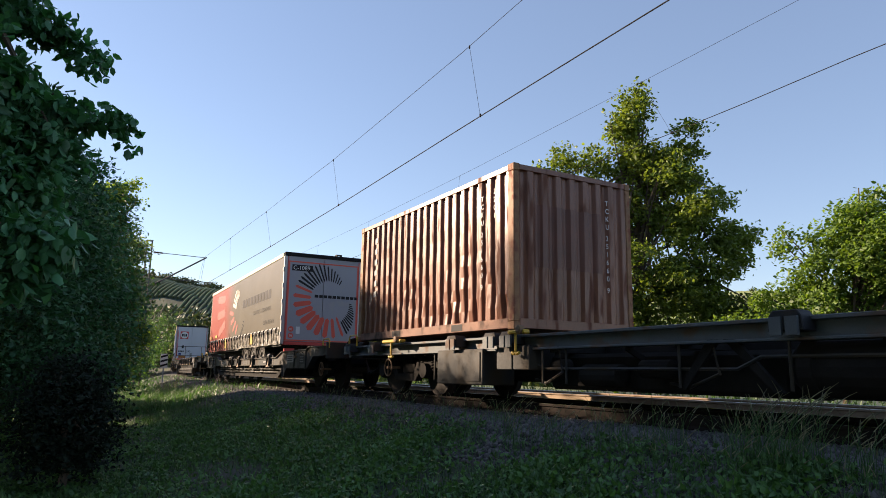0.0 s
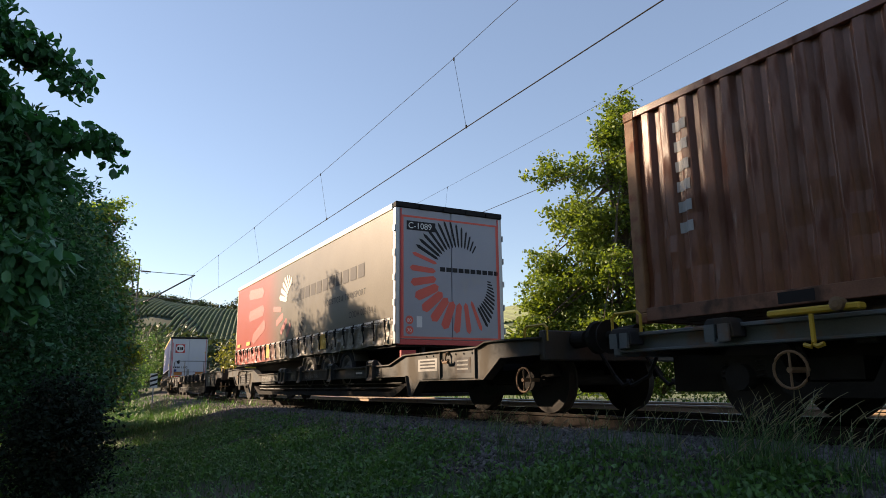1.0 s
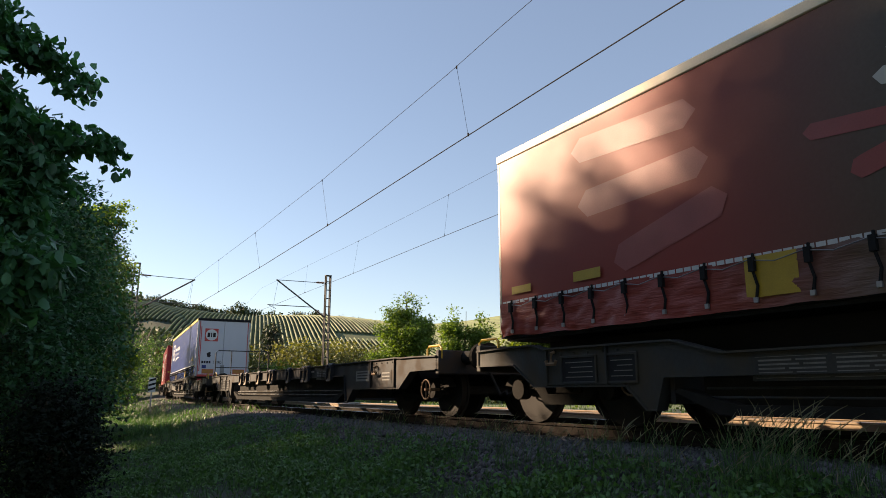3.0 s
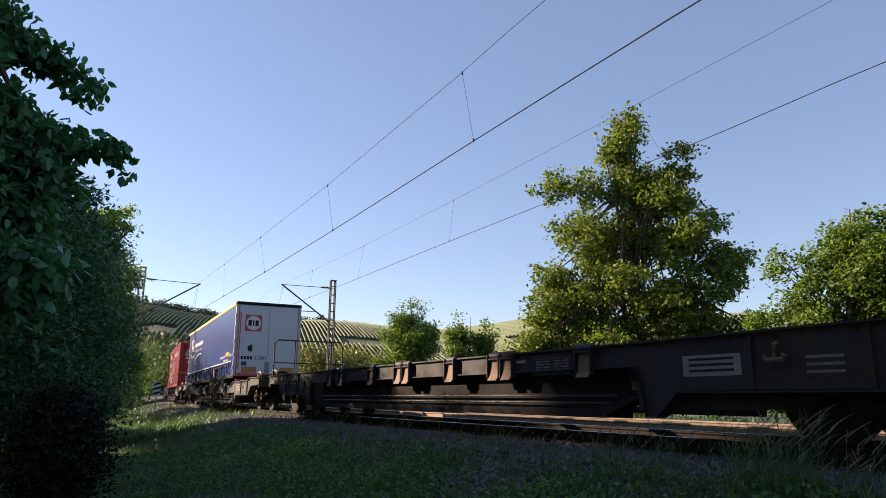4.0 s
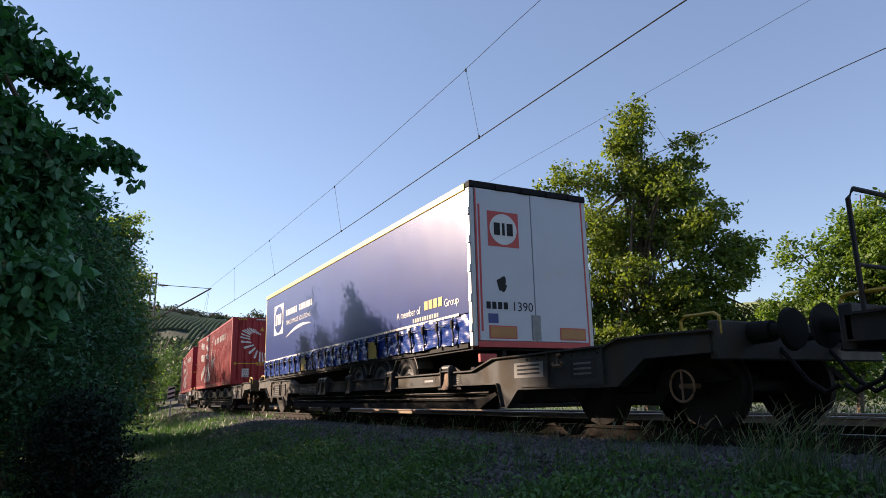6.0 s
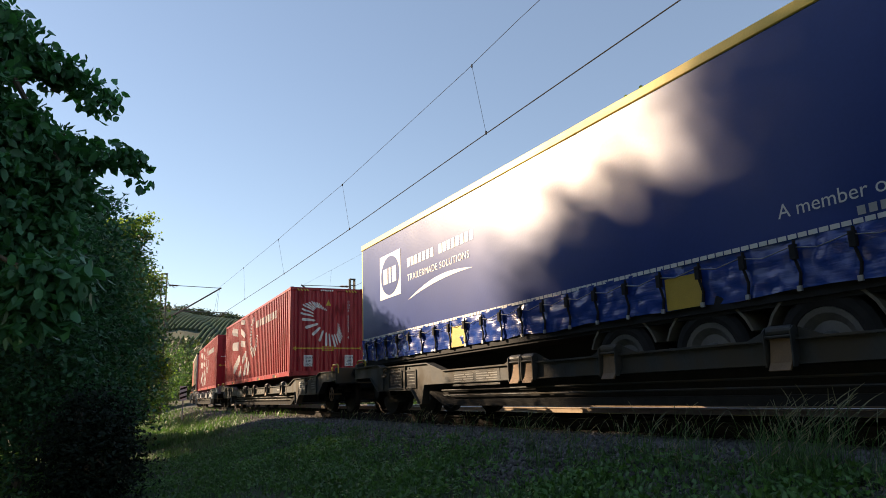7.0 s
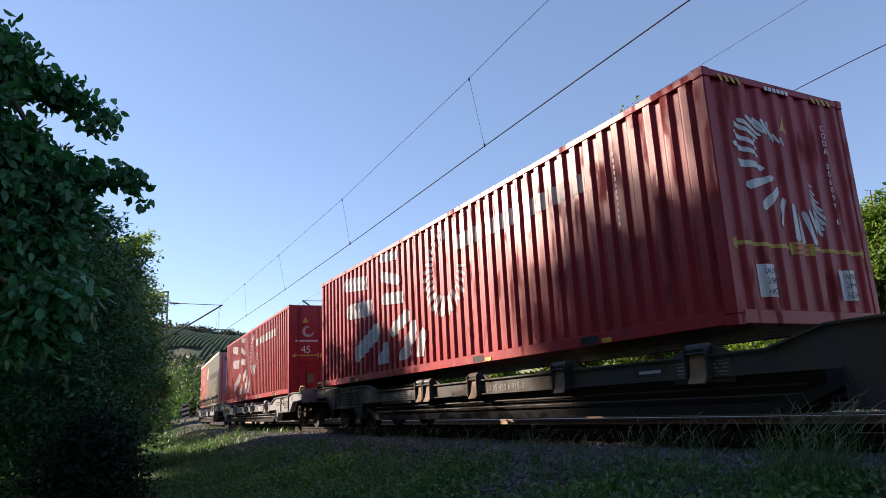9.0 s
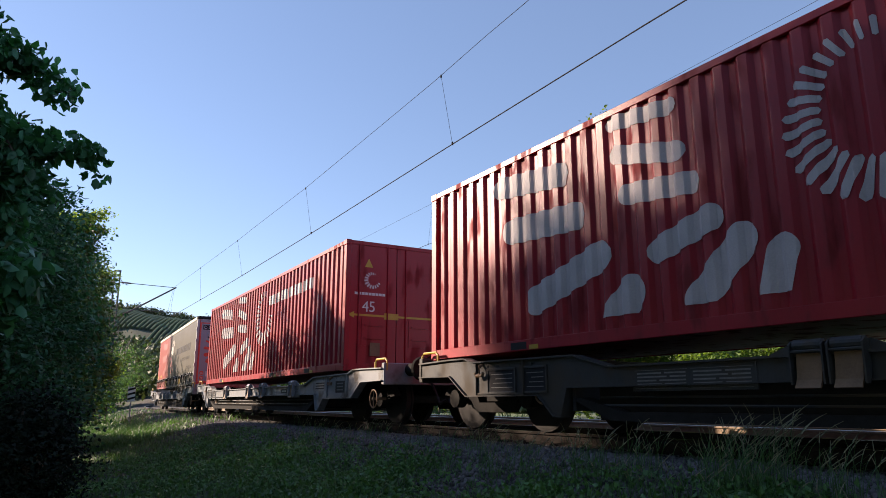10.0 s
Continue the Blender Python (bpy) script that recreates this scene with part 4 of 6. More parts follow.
def pocket_wagon(label, L, lead, trail, paint, top_end=0.95, top_mid=0.79, beam=0.2, brackets=(), bracket_paint=None, rails=False, number="", open_frame=False, spigot=0.0):
    """A low pocket wagon with high ends: leading end at y 0, rail head at z 0."""
    g = tagged(new("pocket_wagon"), label, "railway wagon")
    y1, y2 = lead, L - trail
    X = 1.42
    for x in (-1, 1):
        a, b = sorted((x * X, x * (X - 0.03)))
        lo = top_mid - beam
        hi = max(top_end + 0.08, 1.03) if top_end < 1 else top_end
        tops = [(0.55, hi - 0.02), (1.4, hi), (1.89, hi), (2.12, top_end + 0.015), (y1 - 0.73, top_end), (y1 - 0.12, top_mid),
                (y2 + 0.12, top_mid), (y2 + 0.73, top_end), (L - 2.12, top_end + 0.015), (L - 1.89, hi), (L - 1.4, hi), (L - 0.55, hi - 0.02)]
        feet = [(L - 0.55, 0.81), (L - 1.48, 0.80), (L - 1.94, 0.5), (y2 + 1.4, 0.5), (y2 + 1.1, 0.24), (y2 + 0.95, 0.24), (y2 + 0.83, lo),
                (y1 - 0.83, lo), (y1 - 0.95, 0.24), (y1 - 1.1, 0.24), (y1 - 1.4, 0.5), (1.94, 0.5), (1.48, 0.80), (0.55, 0.81)]
        outline = tops + feet
        bm = bmesh.new()
        slab(bm, outline, a, b)
        sb = part("side_beam", bm, paint, g)
        # flanges along the upper and lower edges
        bm = bmesh.new()
        f0, f1 = sorted((x * (X + 0.045), x * (X - 0.12)))
        for (ya, za), (yb, zb) in zip(tops, tops[1:]):
            slab(bm, [(ya, za), (yb, zb), (yb, zb + 0.022), (ya, za + 0.022)], f0, f1)
        part("top_flange", bm, paint, sb)
        bm = bmesh.new()
        for (ya, za), (yb, zb) in zip(feet, feet[1:]):
            slab(bm, [(ya, za - 0.016), (yb, zb - 0.016), (yb, zb), (ya, za)], f0, f1)
        part("bottom_flange", bm, paint, sb)
        # stiffeners on the raised ends
        for y in (2.2, 3.3, L - 2.2, L - 3.3):
            if 1.2 < y < y1 - 0.9 or y2 + 0.9 < y < L - 1.2:
                boxes("stiffener", paint, sb, (min(x * X, x * (X + 0.035)), max(x * X, x * (X + 0.035)), y - 0.012, y + 0.012, 0.505, top_end))
        # the pocket's wall, set back, on its sill
        c0, c1 = sorted((x * (X - 0.18), x * (X - 0.22)))
        boxes("pocket_wall", M_BOGIE, g, (c0, c1, y1 - 0.5, y2 + 0.5, 0.2, top_mid - 0.02))
        d0, d1 = sorted((x * (X - 0.02), x * (X - 0.24)))
        bm = bmesh.new()
        slab(bm, [(y1 - 0.75, 0.42), (y1 - 0.2, 0.2), (y2 + 0.2, 0.2), (y2 + 0.75, 0.42), (y2 + 0.7, 0.46), (y2, 0.3), (y1, 0.3), (y1 - 0.7, 0.46)], d0, d1)
        part("pocket_sill", bm, M_BOGIE, g)
        for z in (0.46, 0.37):
            bm = bmesh.new()
            tube(bm, [(x * (X - 0.1), y1 - 0.4, z), (x * (X - 0.1), y2 + 0.4, z)], 0.014, 6)
            part("brake_rod", bm, M_STEEL_GREY, g)
        # hinged container spigots
        tz = top_mid + spigot
        for y in brackets:
            bk = boxes("spigot_bracket", paint, g, (min(x * (X - 0.08), x * (X + 0.09)), max(x * (X - 0.08), x * (X + 0.09)), y - 0.15, y + 0.15, tz + 0.022, tz + 0.05), bev=0.008)
            for dy in (-0.15, 0.135):
                bm = bmesh.new()
                slab_y(bm, [(x * (X - 0.05), tz - 0.02), (x * (X + 0.05), tz - 0.24), (x * (X + 0.1), tz - 0.24), (x * (X + 0.1), tz + 0.09), (x * (X + 0.05), tz + 0.13), (x * (X - 0.05), tz + 0.1)],
                       y + dy, y + dy + 0.016)
                part("cheek_plate", bm, paint, bk)
            bm = bmesh.new()
            lathe(bm, (x * (X + 0.02), y - 0.132, tz + 0.085), "y", ((0, 0.03), (0.004, 0.058), (0.26, 0.058), (0.264, 0.03)), 14)
            part("hinge_drum", bm, paint, bk)
            for sg in (-1, 1):
                bm = bmesh.new()
                slab(bm, [(y + sg * 0.155, tz + 0.022), (y + sg * 0.155, tz + 0.12), (y + sg * 0.40, tz + 0.024)], x * (X - 0.01) - 0.008, x * (X - 0.01) + 0.008)
                part("gusset", bm, paint, bk)
            bm = bmesh.new()
            slab_y(bm, [(x * (X + 0.045), tz + 0.03), (x * (X + 0.06), tz - 0.12), (x * (X + 0.075), tz - 0.2), (x * (X + 0.115), tz - 0.27),
                        (x * (X + 0.095), tz - 0.275), (x * (X + 0.05), tz - 0.2), (x * (X + 0.035), tz - 0.12), (x * (X + 0.02), tz + 0.03)], y - 0.11, y + 0.11)
            part("spigot_tongue", bm, bracket_paint or M_RUSTPLATE, bk, "rusty folded spigot tongue")
        # load plates
        for u0, v0, w, h, m, ink in ((3.43, 0.65, 0.7, 0.21, M_PLATE, M_BLACKPRINT), (2.35, 0.6, 0.5, 0.24, M_STEEL_DARK, M_DIMPRINT), (y1 + 1.2, top_mid - 0.16, 0.5, 0.1, M_STEEL_DARK, M_GREYPRINT)):
            p, q = sorted((x * (X + 0.004), x * (X + 0.002)))
            pl = boxes("load_plate", m, g, (p, q, u0, u0 + w, v0, v0 + h))
            for i in range(3 if h > 0.2 else 1):
                zz = v0 + h * (0.2 + 0.27 * i) if h > 0.2 else v0 + h * 0.35
                boxes("plate_print", ink, pl, (min(x * (X + 0.008), x * (X + 0.006)), max(x * (X + 0.008), x * (X + 0.006)), u0 + 0.08, u0 + w - 0.08, zz, zz + (0.025 if h > 0.2 else h * 0.35)))
        for ya, yb in ((L - 3.75, L - 3.3), (L - 3.1, L - 2.5)):
            xo, xi = x * (X + 0.022), x * (X + 0.002)
            x0, x1 = min(xo, xi), max(xo, xi)
            pf = boxes("data_panel", M_UNDER, g, (min(xi, x * (X + 0.008)), max(xi, x * (X + 0.008)), ya, yb, 0.55, 0.84))
            for r in ((ya - 0.03, ya, 0.52, 0.87), (yb, yb + 0.03, 0.52, 0.87), (ya, yb, 0.84, 0.87), (ya, yb, 0.52, 0.55)):
                boxes("panel_frame", paint, pf, (x0, x1, *r), bev=0.004)
            for k in range(4):
                boxes("plate_print", M_DIMPRINT, pf, (min(x * (X + 0.008), x * (X + 0.01)), max(x * (X + 0.008), x * (X + 0.01)), ya + 0.05, yb - 0.06 - 0.05 * (k % 3), 0.6 + 0.06 * k, 0.61 + 0.06 * k))
        for yl in (3.03, L - 2.35):
            bm = bmesh.new()
            tube(bm, [(x * (X + 0.01), yl, 0.93), (x * (X + 0.06), yl, 0.91), (x * (X + 0.07), yl, 0.79)], 0.024, 6)
            tube(bm, [(x * (X + 0.07), yl - 0.1, 0.82), (x * (X + 0.07), yl - 0.08, 0.775), (x * (X + 0.07), yl + 0.08, 0.775), (x * (X + 0.07), yl + 0.1, 0.82)], 0.024, 6)
            part("brake_lever", bm, M_RUSTPLATE, g, "orange-brown brake change lever")
        # a rub strip along the lower edge of each end, and a row of bolts
        for a, b in ((2.2, y1 - 1.42), (y2 + 1.42, L - 2.2)):
            if b - a > 0.4:
                boxes("rub_strip", paint, sb, (min(x * X, x * (X + 0.018)), max(x * X, x * (X + 0.018)), a, b, 0.515, 0.535))
                for k in range(int((b - a) / 0.25)):
                    boxes("bolt", paint, sb, (min(x * X, x * (X + 0.016)), max(x * X, x * (X + 0.016)), a + 0.1 + 0.25 * k, a + 0.125 + 0.25 * k, top_end - 0.06, top_end - 0.035))
        # panels hung below the web of the pocket
        for a, b in ((y1 + 0.3, y1 + 1.1), (y2 - 1.7, y2 - 0.2)):
            hp = boxes("hung_panel", paint, g, (min(x * (X - 0.02), x * (X + 0.006)), max(x * (X - 0.02), x * (X + 0.006)), a, b, lo - 0.07, top_mid - 0.02))
            for ya, yb in ((a + 0.04, (a + b) / 2 - 0.02), ((a + b) / 2 + 0.02, b - 0.04)):
                for k in range(6):
                    zz = lo - 0.045 + 0.038 * k
                    yc = ya + (yb - ya) * (0.35 + 0.1 * ((k * 7) % 3))
                    boxes("plate_print", M_DIMPRINT, hp, *[(min(x * (X + 0.007), x * (X + 0.009)), max(x * (X + 0.007), x * (X + 0.009)), p, q, zz, zz + (0.004 if k in (0, 5) else 0.016))
                                                         for p, q in (((ya, yb),) if k in (0, 5) else ((ya + 0.02, yc - 0.02), (yc + 0.02, yb - 0.03)))])
    for a, b in ((0.55, y1 - 0.95), (y2 + 0.95, L - 0.55)):
        boxes("end_platform", M_STEEL_DARK, g, (-X + 0.04, X - 0.04, a, b, top_end - 0.14, top_end - 0.02))
    if open_frame:
        boxes("centre_sill", M_BOGIE, g, (-0.2, 0.2, y1 - 0.6, y2 + 0.6, 0.52, top_mid - 0.1), bev=0.02)
        for k in range(5):
            y = y1 + 0.6 + k * (y2 - y1 - 1.2) / 4
            boxes("cross_beam", M_BOGIE, g, (-X + 0.05, X - 0.05, y - 0.05, y + 0.05, top_mid - 0.26, top_mid - 0.1))
    else:
        boxes("pocket_floor", M_STEEL_DARK, g, (-X + 0.24, X - 0.24, y1 - 0.3, y2 + 0.3, 0.2, 0.26))
        boxes("cradle", M_BOGIE, g, (-0.75, 0.75, y1 + 0.3, y2 - 0.3, 0.26, top_mid - 0.12), bev=0.04)
    for y in (y1 - 0.8, y2 + 0.8):
        boxes("bulkhead", M_STEEL_DARK, g, (-X + 0.05, X - 0.05, y - 0.03, y + 0.03, 0.3, top_end - 0.1))
    for y in (0.55, L - 0.55):
        boxes("head_stock", paint, g, (-X, X, y - 0.06, y + 0.06, 0.72, 1.12 if top_end > 0.9 else 1.05), bev=0.015)
    bogie(g, 2.1)
    bogie(g, L - 2.1)
    buffers(g, L, paint)
    for y in (0.5, L - 1.0):
        hand_rail(g, -1.36, y, 0.98, 0.5, 0.22)
    hand_wheel(g, 1.06, 0.47)
    hand_wheel(g, L - 3.6, 0.55)
    if number:
        lettering(number, g, side_frame(2 * X, L), L - 10.45, top_mid - 0.17, 0.135, M_DIMPRINT, 1.05, lift=0.004)
    if rails:
        bm = bmesh.new()
        y = L - 0.7
        z = top_end
        for xa, xb in ((-1.38, 0.78),):
            tube(bm, [(xa, y, z), (xa, y, z + 0.98), (xa + 0.1, y, z + 1.08), (xb - 0.1, y, z + 1.08), (xb, y, z + 0.98), (xb, y, z)], 0.022, 6)
            tube(bm, [(xa, y, z + 0.4), (xb, y, z + 0.4)], 0.018, 6)
            for xm in (-0.75, 0.4):
                tube(bm, [(xm, y, z), (xm, y, z + 1.08)], 0.018, 6)
        part("end_railing", bm, M_STEEL_DARK, g)
    return g


def skeletal_wagon():
    """Blue-grey container wagon: beams, spigots, boxes and an air tank below."""
    L = 20.0
    g = tagged(new("container_wagon"), "blue-grey skeletal container wagon with toolboxes and air tank", "railway wagon")
    for x in (-1, 1):
        a, b = sorted((x * 1.30, x * 1.12))
        sb = boxes("side_beam", M_STEEL_BLUE, g, (x * 1.2 - 0.012, x * 1.2 + 0.012, 0.6, L - 0.6, 0.79, 0.94))
        boxes("flange", M_STEEL_BLUE, sb, (a, b, 0.6, L - 0.6, 0.94, 0.98), bev=0.006)
        boxes("flange", M_STEEL_BLUE, sb, (a, b, 0.6, L - 0.6, 0.76, 0.79), bev=0.006)
        for y in (1.0, 7.2, 8.6, 13.0, 13.45, 14.6, 17.87, 19.2):
            bm = bmesh.new()
            p, q = sorted((x * 1.24, x * 1.44))
            slab(bm, [(y - 0.18, 0.84), (y + 0.18, 0.84), (y + 0.16, 0.98), (y + 0.12, 1.03), (y - 0.12, 1.03), (y - 0.16, 0.98)], p, q)
            bk = part("spigot_bracket", bm, M_STEEL_DARK, g, bev=0.008)
            for dy in (-0.08, 0.08):
                boxes("spigot_plate", M_STEEL_BLUE, bk, (min(x * 1.44, x * 1.47), max(x * 1.44, x * 1.47), y + dy - 0.06, y + dy + 0.06, 0.80, 0.97))
        for y, hw in ((12.75, 0.2), (16.9, 0.42)):
            lp = boxes("lifting_plate", M_YELLOW, g, (min(x * 1.34, x * 1.46), max(x * 1.34, x * 1.46), y - hw, y + hw, 0.985, 1.045), bev=0.015)
            bm = bmesh.new()
            lathe(bm, (x * 1.46, y - hw * 0.6, 1.04), "x", ((-0.05, 0.03), (-0.04, 0.06), (0.04, 0.06), (0.05, 0.03)), 12)
            part("twist_lock", bm, M_RUSTPLATE, lp)
            bm = bmesh.new()
            tube(bm, [(x * 1.45, y, 0.98), (x * 1.45, y, 0.74), (x * 1.45, y + 0.03, 0.7), (x * 1.45, y + 0.09, 0.72)], 0.022, 6)
            tube(bm, [(x * 1.45, y, 0.72), (x * 1.45, y - 0.03, 0.7), (x * 1.45, y - 0.09, 0.72)], 0.022, 6)
            part("hook", bm, M_YELLOW, lp)
        for y in (6.3, 10.8, 15.9, 16.3):
            bm = bmesh.new()
            slab_y(bm, [(x * 1.2, 0.79), (x * 0.4, 0.35), (x * 0.4, 0.3), (x * 1.24, 0.72)], y - 0.02, y + 0.02)
            part("rib_plate", bm, M_BOGIE, g)
    boxes("centre_beam", M_BOGIE, g, (-0.35, 0.35, 0.6, L - 0.6, 0.3, 0.93))
    boxes("brake_gear", M_BOGIE, g, (-0.95, 0.95, 8.9, 12.6, 0.22, 0.7), bev=0.05)
    boxes("equipment_case", M_BOGIE, g, (-0.9, 0.9, 4.6, 8.4, 0.25, 0.72), bev=0.05)
    for i in range(9):
        y = 1.2 + i * 2.2
        boxes("cross_member", M_BOGIE, g, (-1.2, 1.2, y - 0.09, y + 0.09, 0.72, 0.93))
    bx = boxes("tool_box", M_STEEL_GREY, g, (-1.36, -0.75, 13.75, 15.2, 0.24, 0.80), bev=0.015)
    boxes("box_lid", M_STEEL_GREY, bx, (-1.375, -1.36, 13.82, 15.13, 0.30, 0.75))
    for y in (12.55, 12.97):
        boxes("battery_box", M_STEEL_GREY, g, (-1.36, -0.9, y, y + 0.4, 0.48, 0.82), bev=0.012)
    bm = bmesh.new()
    lathe(bm, (-0.95, 5.6, 0.52), "y", ((0, 0.1), (0.05, 0.22), (0.2, 0.3), (0.32, 0.3), (0.33, 0.285), (2.9, 0.285), (2.91, 0.3), (3.05, 0.3), (3.15, 0.22), (3.2, 0.1)), 20)
    part("air_tank", bm, M_BOGIE, g, smooth=False)
    for y, d in ((9.3, -0.5), (9.5, 0.45), (7.7, -0.45)):
        bm = bmesh.new()
        slab(bm, [(y, 0.8), (y + 0.14, 0.8), (y + d + 0.1, 0.28), (y + d, 0.28)], -1.22, -1.17)
        part("brace", bm, M_BOGIE, g)
    for y, z, r, ln in ((10.2, 0.5, 0.11, 0.5), (11.0, 0.42, 0.14, 0.7), (12.0, 0.55, 0.08, 0.35)):
        bm = bmesh.new()
        lathe(bm, (-1.08, y, z), "y", ((0, r * 0.5), (0.03, r), (ln - 0.03, r), (ln, r * 0.5)), 14)
        part("brake_cylinder", bm, M_BOGIE, g)
    for y in (8.7, 10.0, 11.9, 12.4, 15.5):
        bm = bmesh.new()
        tube(bm, [(-1.24, y, 0.78), (-1.24, y, 0.3)], 0.018, 6)
        part("hanger_rod", bm, M_STEEL_GREY, g)
    bm = bmesh.new()
    tube(bm, [(-1.23, 3.6, 0.62), (-1.23, 9.0, 0.62), (-1.2, 9.3, 0.5), (-1.2, 12.4, 0.5), (-1.22, 13.0, 0.66)], 0.02, 6)
    part("brake_pipe", bm, M_STEEL_GREY, g)
    for a in (9.6, 12.1):
        bm = bmesh.new()
        tube(bm, [(-1.2, a, 0.8), (-1.22, a - 0.1, 0.45), (-1.1, a + 0.4, 0.3), (-0.9, a + 0.9, 0.35)], 0.02, 6)
        part("air_pipe", bm, M_STEEL_GREY, g)
    bogie(g, 2.2)
    bogie(g, L - 3.0)
    buffers(g, L, M_STEEL_BLUE)
    for y in (0.5, L - 0.6):
        boxes("head_stock", M_STEEL_BLUE, g, (-1.3, 1.3, y - 0.06, y + 0.06, 0.72, 1.0), bev=0.015)
    hand_rail(g, -1.3, L - 1.0, 0.98, 0.45, 0.24)
    hand_wheel(g, 17.2, 0.51)
    return g


BR = (6.1, 8.45, 10.76, 12.1, 12.43)
BR_LATE = (6.1, 8.45, 10.76, 12.45, 12.78)
LOADS = []      # (thing, lead at 0 s, length, height of its base, tilt)


def load(thing, s, L, z, tilt=0.0):
    LOADS.append((thing, s, L, z, tilt))


load(skeletal_wagon(), -4.75, 20.0, RAIL)
load(rust_container(), 8.33, 6.058, 0.67)
load(pocket_wagon("dark grey pocket wagon carrying a grey and red trailer", 19.9, 5.4, 5.0, M_STEEL_GREY, brackets=BR, number="33 85 4506 714-6"), 15.35, 19.9, RAIL)
load(grey_red_trailer(), 20.585, 13.74, 0.85)
load(pocket_wagon("empty dark grey container wagon with folded spigots", 20.2, 5.6, 5.2, M_STEEL_DARK, 1.03, 1.03, 0.24,
                  (5.6, 7.24, 7.57, 8.86, 10.46, 10.79, 12.05, 13.7, 14.4), M_RUSTPLATE, True, open_frame=True, spigot=-0.085), 35.4, 20.2, RAIL)
load(pocket_wagon("dark grey pocket wagon carrying a navy trailer", 20.0, 5.4, 5.0, M_STEEL_GREY, brackets=BR_LATE), 55.85, 20.0, RAIL)
load(navy_trailer(), 61.27, 13.95, 0.85, -0.5)
load(pocket_wagon("dark grey pocket wagon carrying a red container", 20.0, 5.4, 5.0, M_STEEL_GREY, brackets=BR_LATE, number="33 85 450 6 918-3"), 76.2, 20.0, RAIL)
load(red_container(False), 81.88, 13.716, 0.67)
load(pocket_wagon("pale grey pocket wagon carrying a red container", 17.8, 4.9, 3.6, M_STEEL_LIGHT, brackets=(5.6, 8.2, 9.6, 12.4)), 96.5, 17.8, RAIL)
load(red_container(True), 99.25, 13.716, 0.65)
load(pocket_wagon("pale grey pocket wagon carrying a grey trailer", 17.8, 3.6, 4.9, M_STEEL_LIGHT, brackets=(5.6, 8.2, 9.6, 11.4)), 114.4, 17.8, RAIL)
load(grey_red_trailer(), 115.7, 13.74, 0.78)


# ------------------------------------------------------------- overhead line
def catenary(track, contact, carrier, drop_ys, X_of):
    w = tagged(new("overhead_line"), "thin dark contact wire and carrier wire with droppers", "overhead wire")

    def zc(y, pts):
        for (y0, z0), (y1, z1) in zip(pts, pts[1:]):
            if y <= y1 or (y1, z1) == pts[-1]:
                return z0 + (z1 - z0) * (y - y0) / (y1 - y0)
    ys = steps((-12, 42, 2.0))
    for name, pts, r in (("contact_wire", contact, 0.011 - 0.003 * track), ("carrier_wire", carrier, 0.006 - 0.002 * track)):
        bm = bmesh.new()
        tube(bm, [(X_of(y), y, zc(y, pts)) for y in ys], r, 6)
        part(name, bm, M_WIRE, w)
    for yb, yt in drop_ys:
        bm = bmesh.new()
        tube(bm, [(X_of(yb), yb, zc(yb, contact)), (X_of(yt), yt, zc(yt, carrier))], 0.004 - 0.001 * track, 5)
        part("dropper", bm, M_WIRE, w)
        bm = bmesh.new()
        tube(bm, [(X_of(yb), yb, zc(yb, contact) - 0.02), (X_of(yb), yb, zc(yb, contact) + 0.05)], 0.02 - 0.008 * track, 6)
        tube(bm, [(X_of(yt), yt, zc(yt, carrier) - 0.05), (X_of(yt), yt, zc(yt, carrier) + 0.02)], 0.018 - 0.008 * track, 6)
        part("clamp", bm, M_WIRE, w)
    # the spans beyond the supports
    for name, pts, r in (("contact_wire", contact, 0.011 - 0.003 * track), ("carrier_wire", carrier, 0.006 - 0.002 * track)):
        bm = bmesh.new()
        z0 = zc(42, pts)
        tube(bm, [(X_of(42), 42, z0), (cx(95, track) - 0.3, 95, z0 + (0.0 if name == "contact_wire" else 0.1))], r, 5)
        part(name, bm, M_WIRE, w)


catenary(0, ((-12, 5.45), (6.25, 5.34), (11.25, 5.24), (19.27, 5.02), (26.8, 4.89), (42, 4.86)),
         ((-12, 8.0), (9.78, 7.12), (11.7, 6.98), (19.92, 6.65), (27.84, 6.54), (42, 6.58)),
         ((11.25, 11.7), (19.27, 19.92), (26.8, 27.84), (34.3, 34.8), (2.5, 2.0)), lambda y: 7.2 + 0.01 * max(0, y - 25))
catenary(1, ((-12, 5.55), (5.28, 5.42), (9.05, 5.26), (19.19, 5.16), (27.0, 5.05), (42, 5.0)),
         ((-12, 7.7), (6.06, 6.9), (10.72, 6.75), (18.9, 6.52), (26.5, 6.39), (42, 6.4)),
         ((9.9, 10.72), (19.19, 18.9), (27.0, 26.5), (33.5, 33.2)), lambda y: 11.3 + 0.012 * max(0, y - 25))


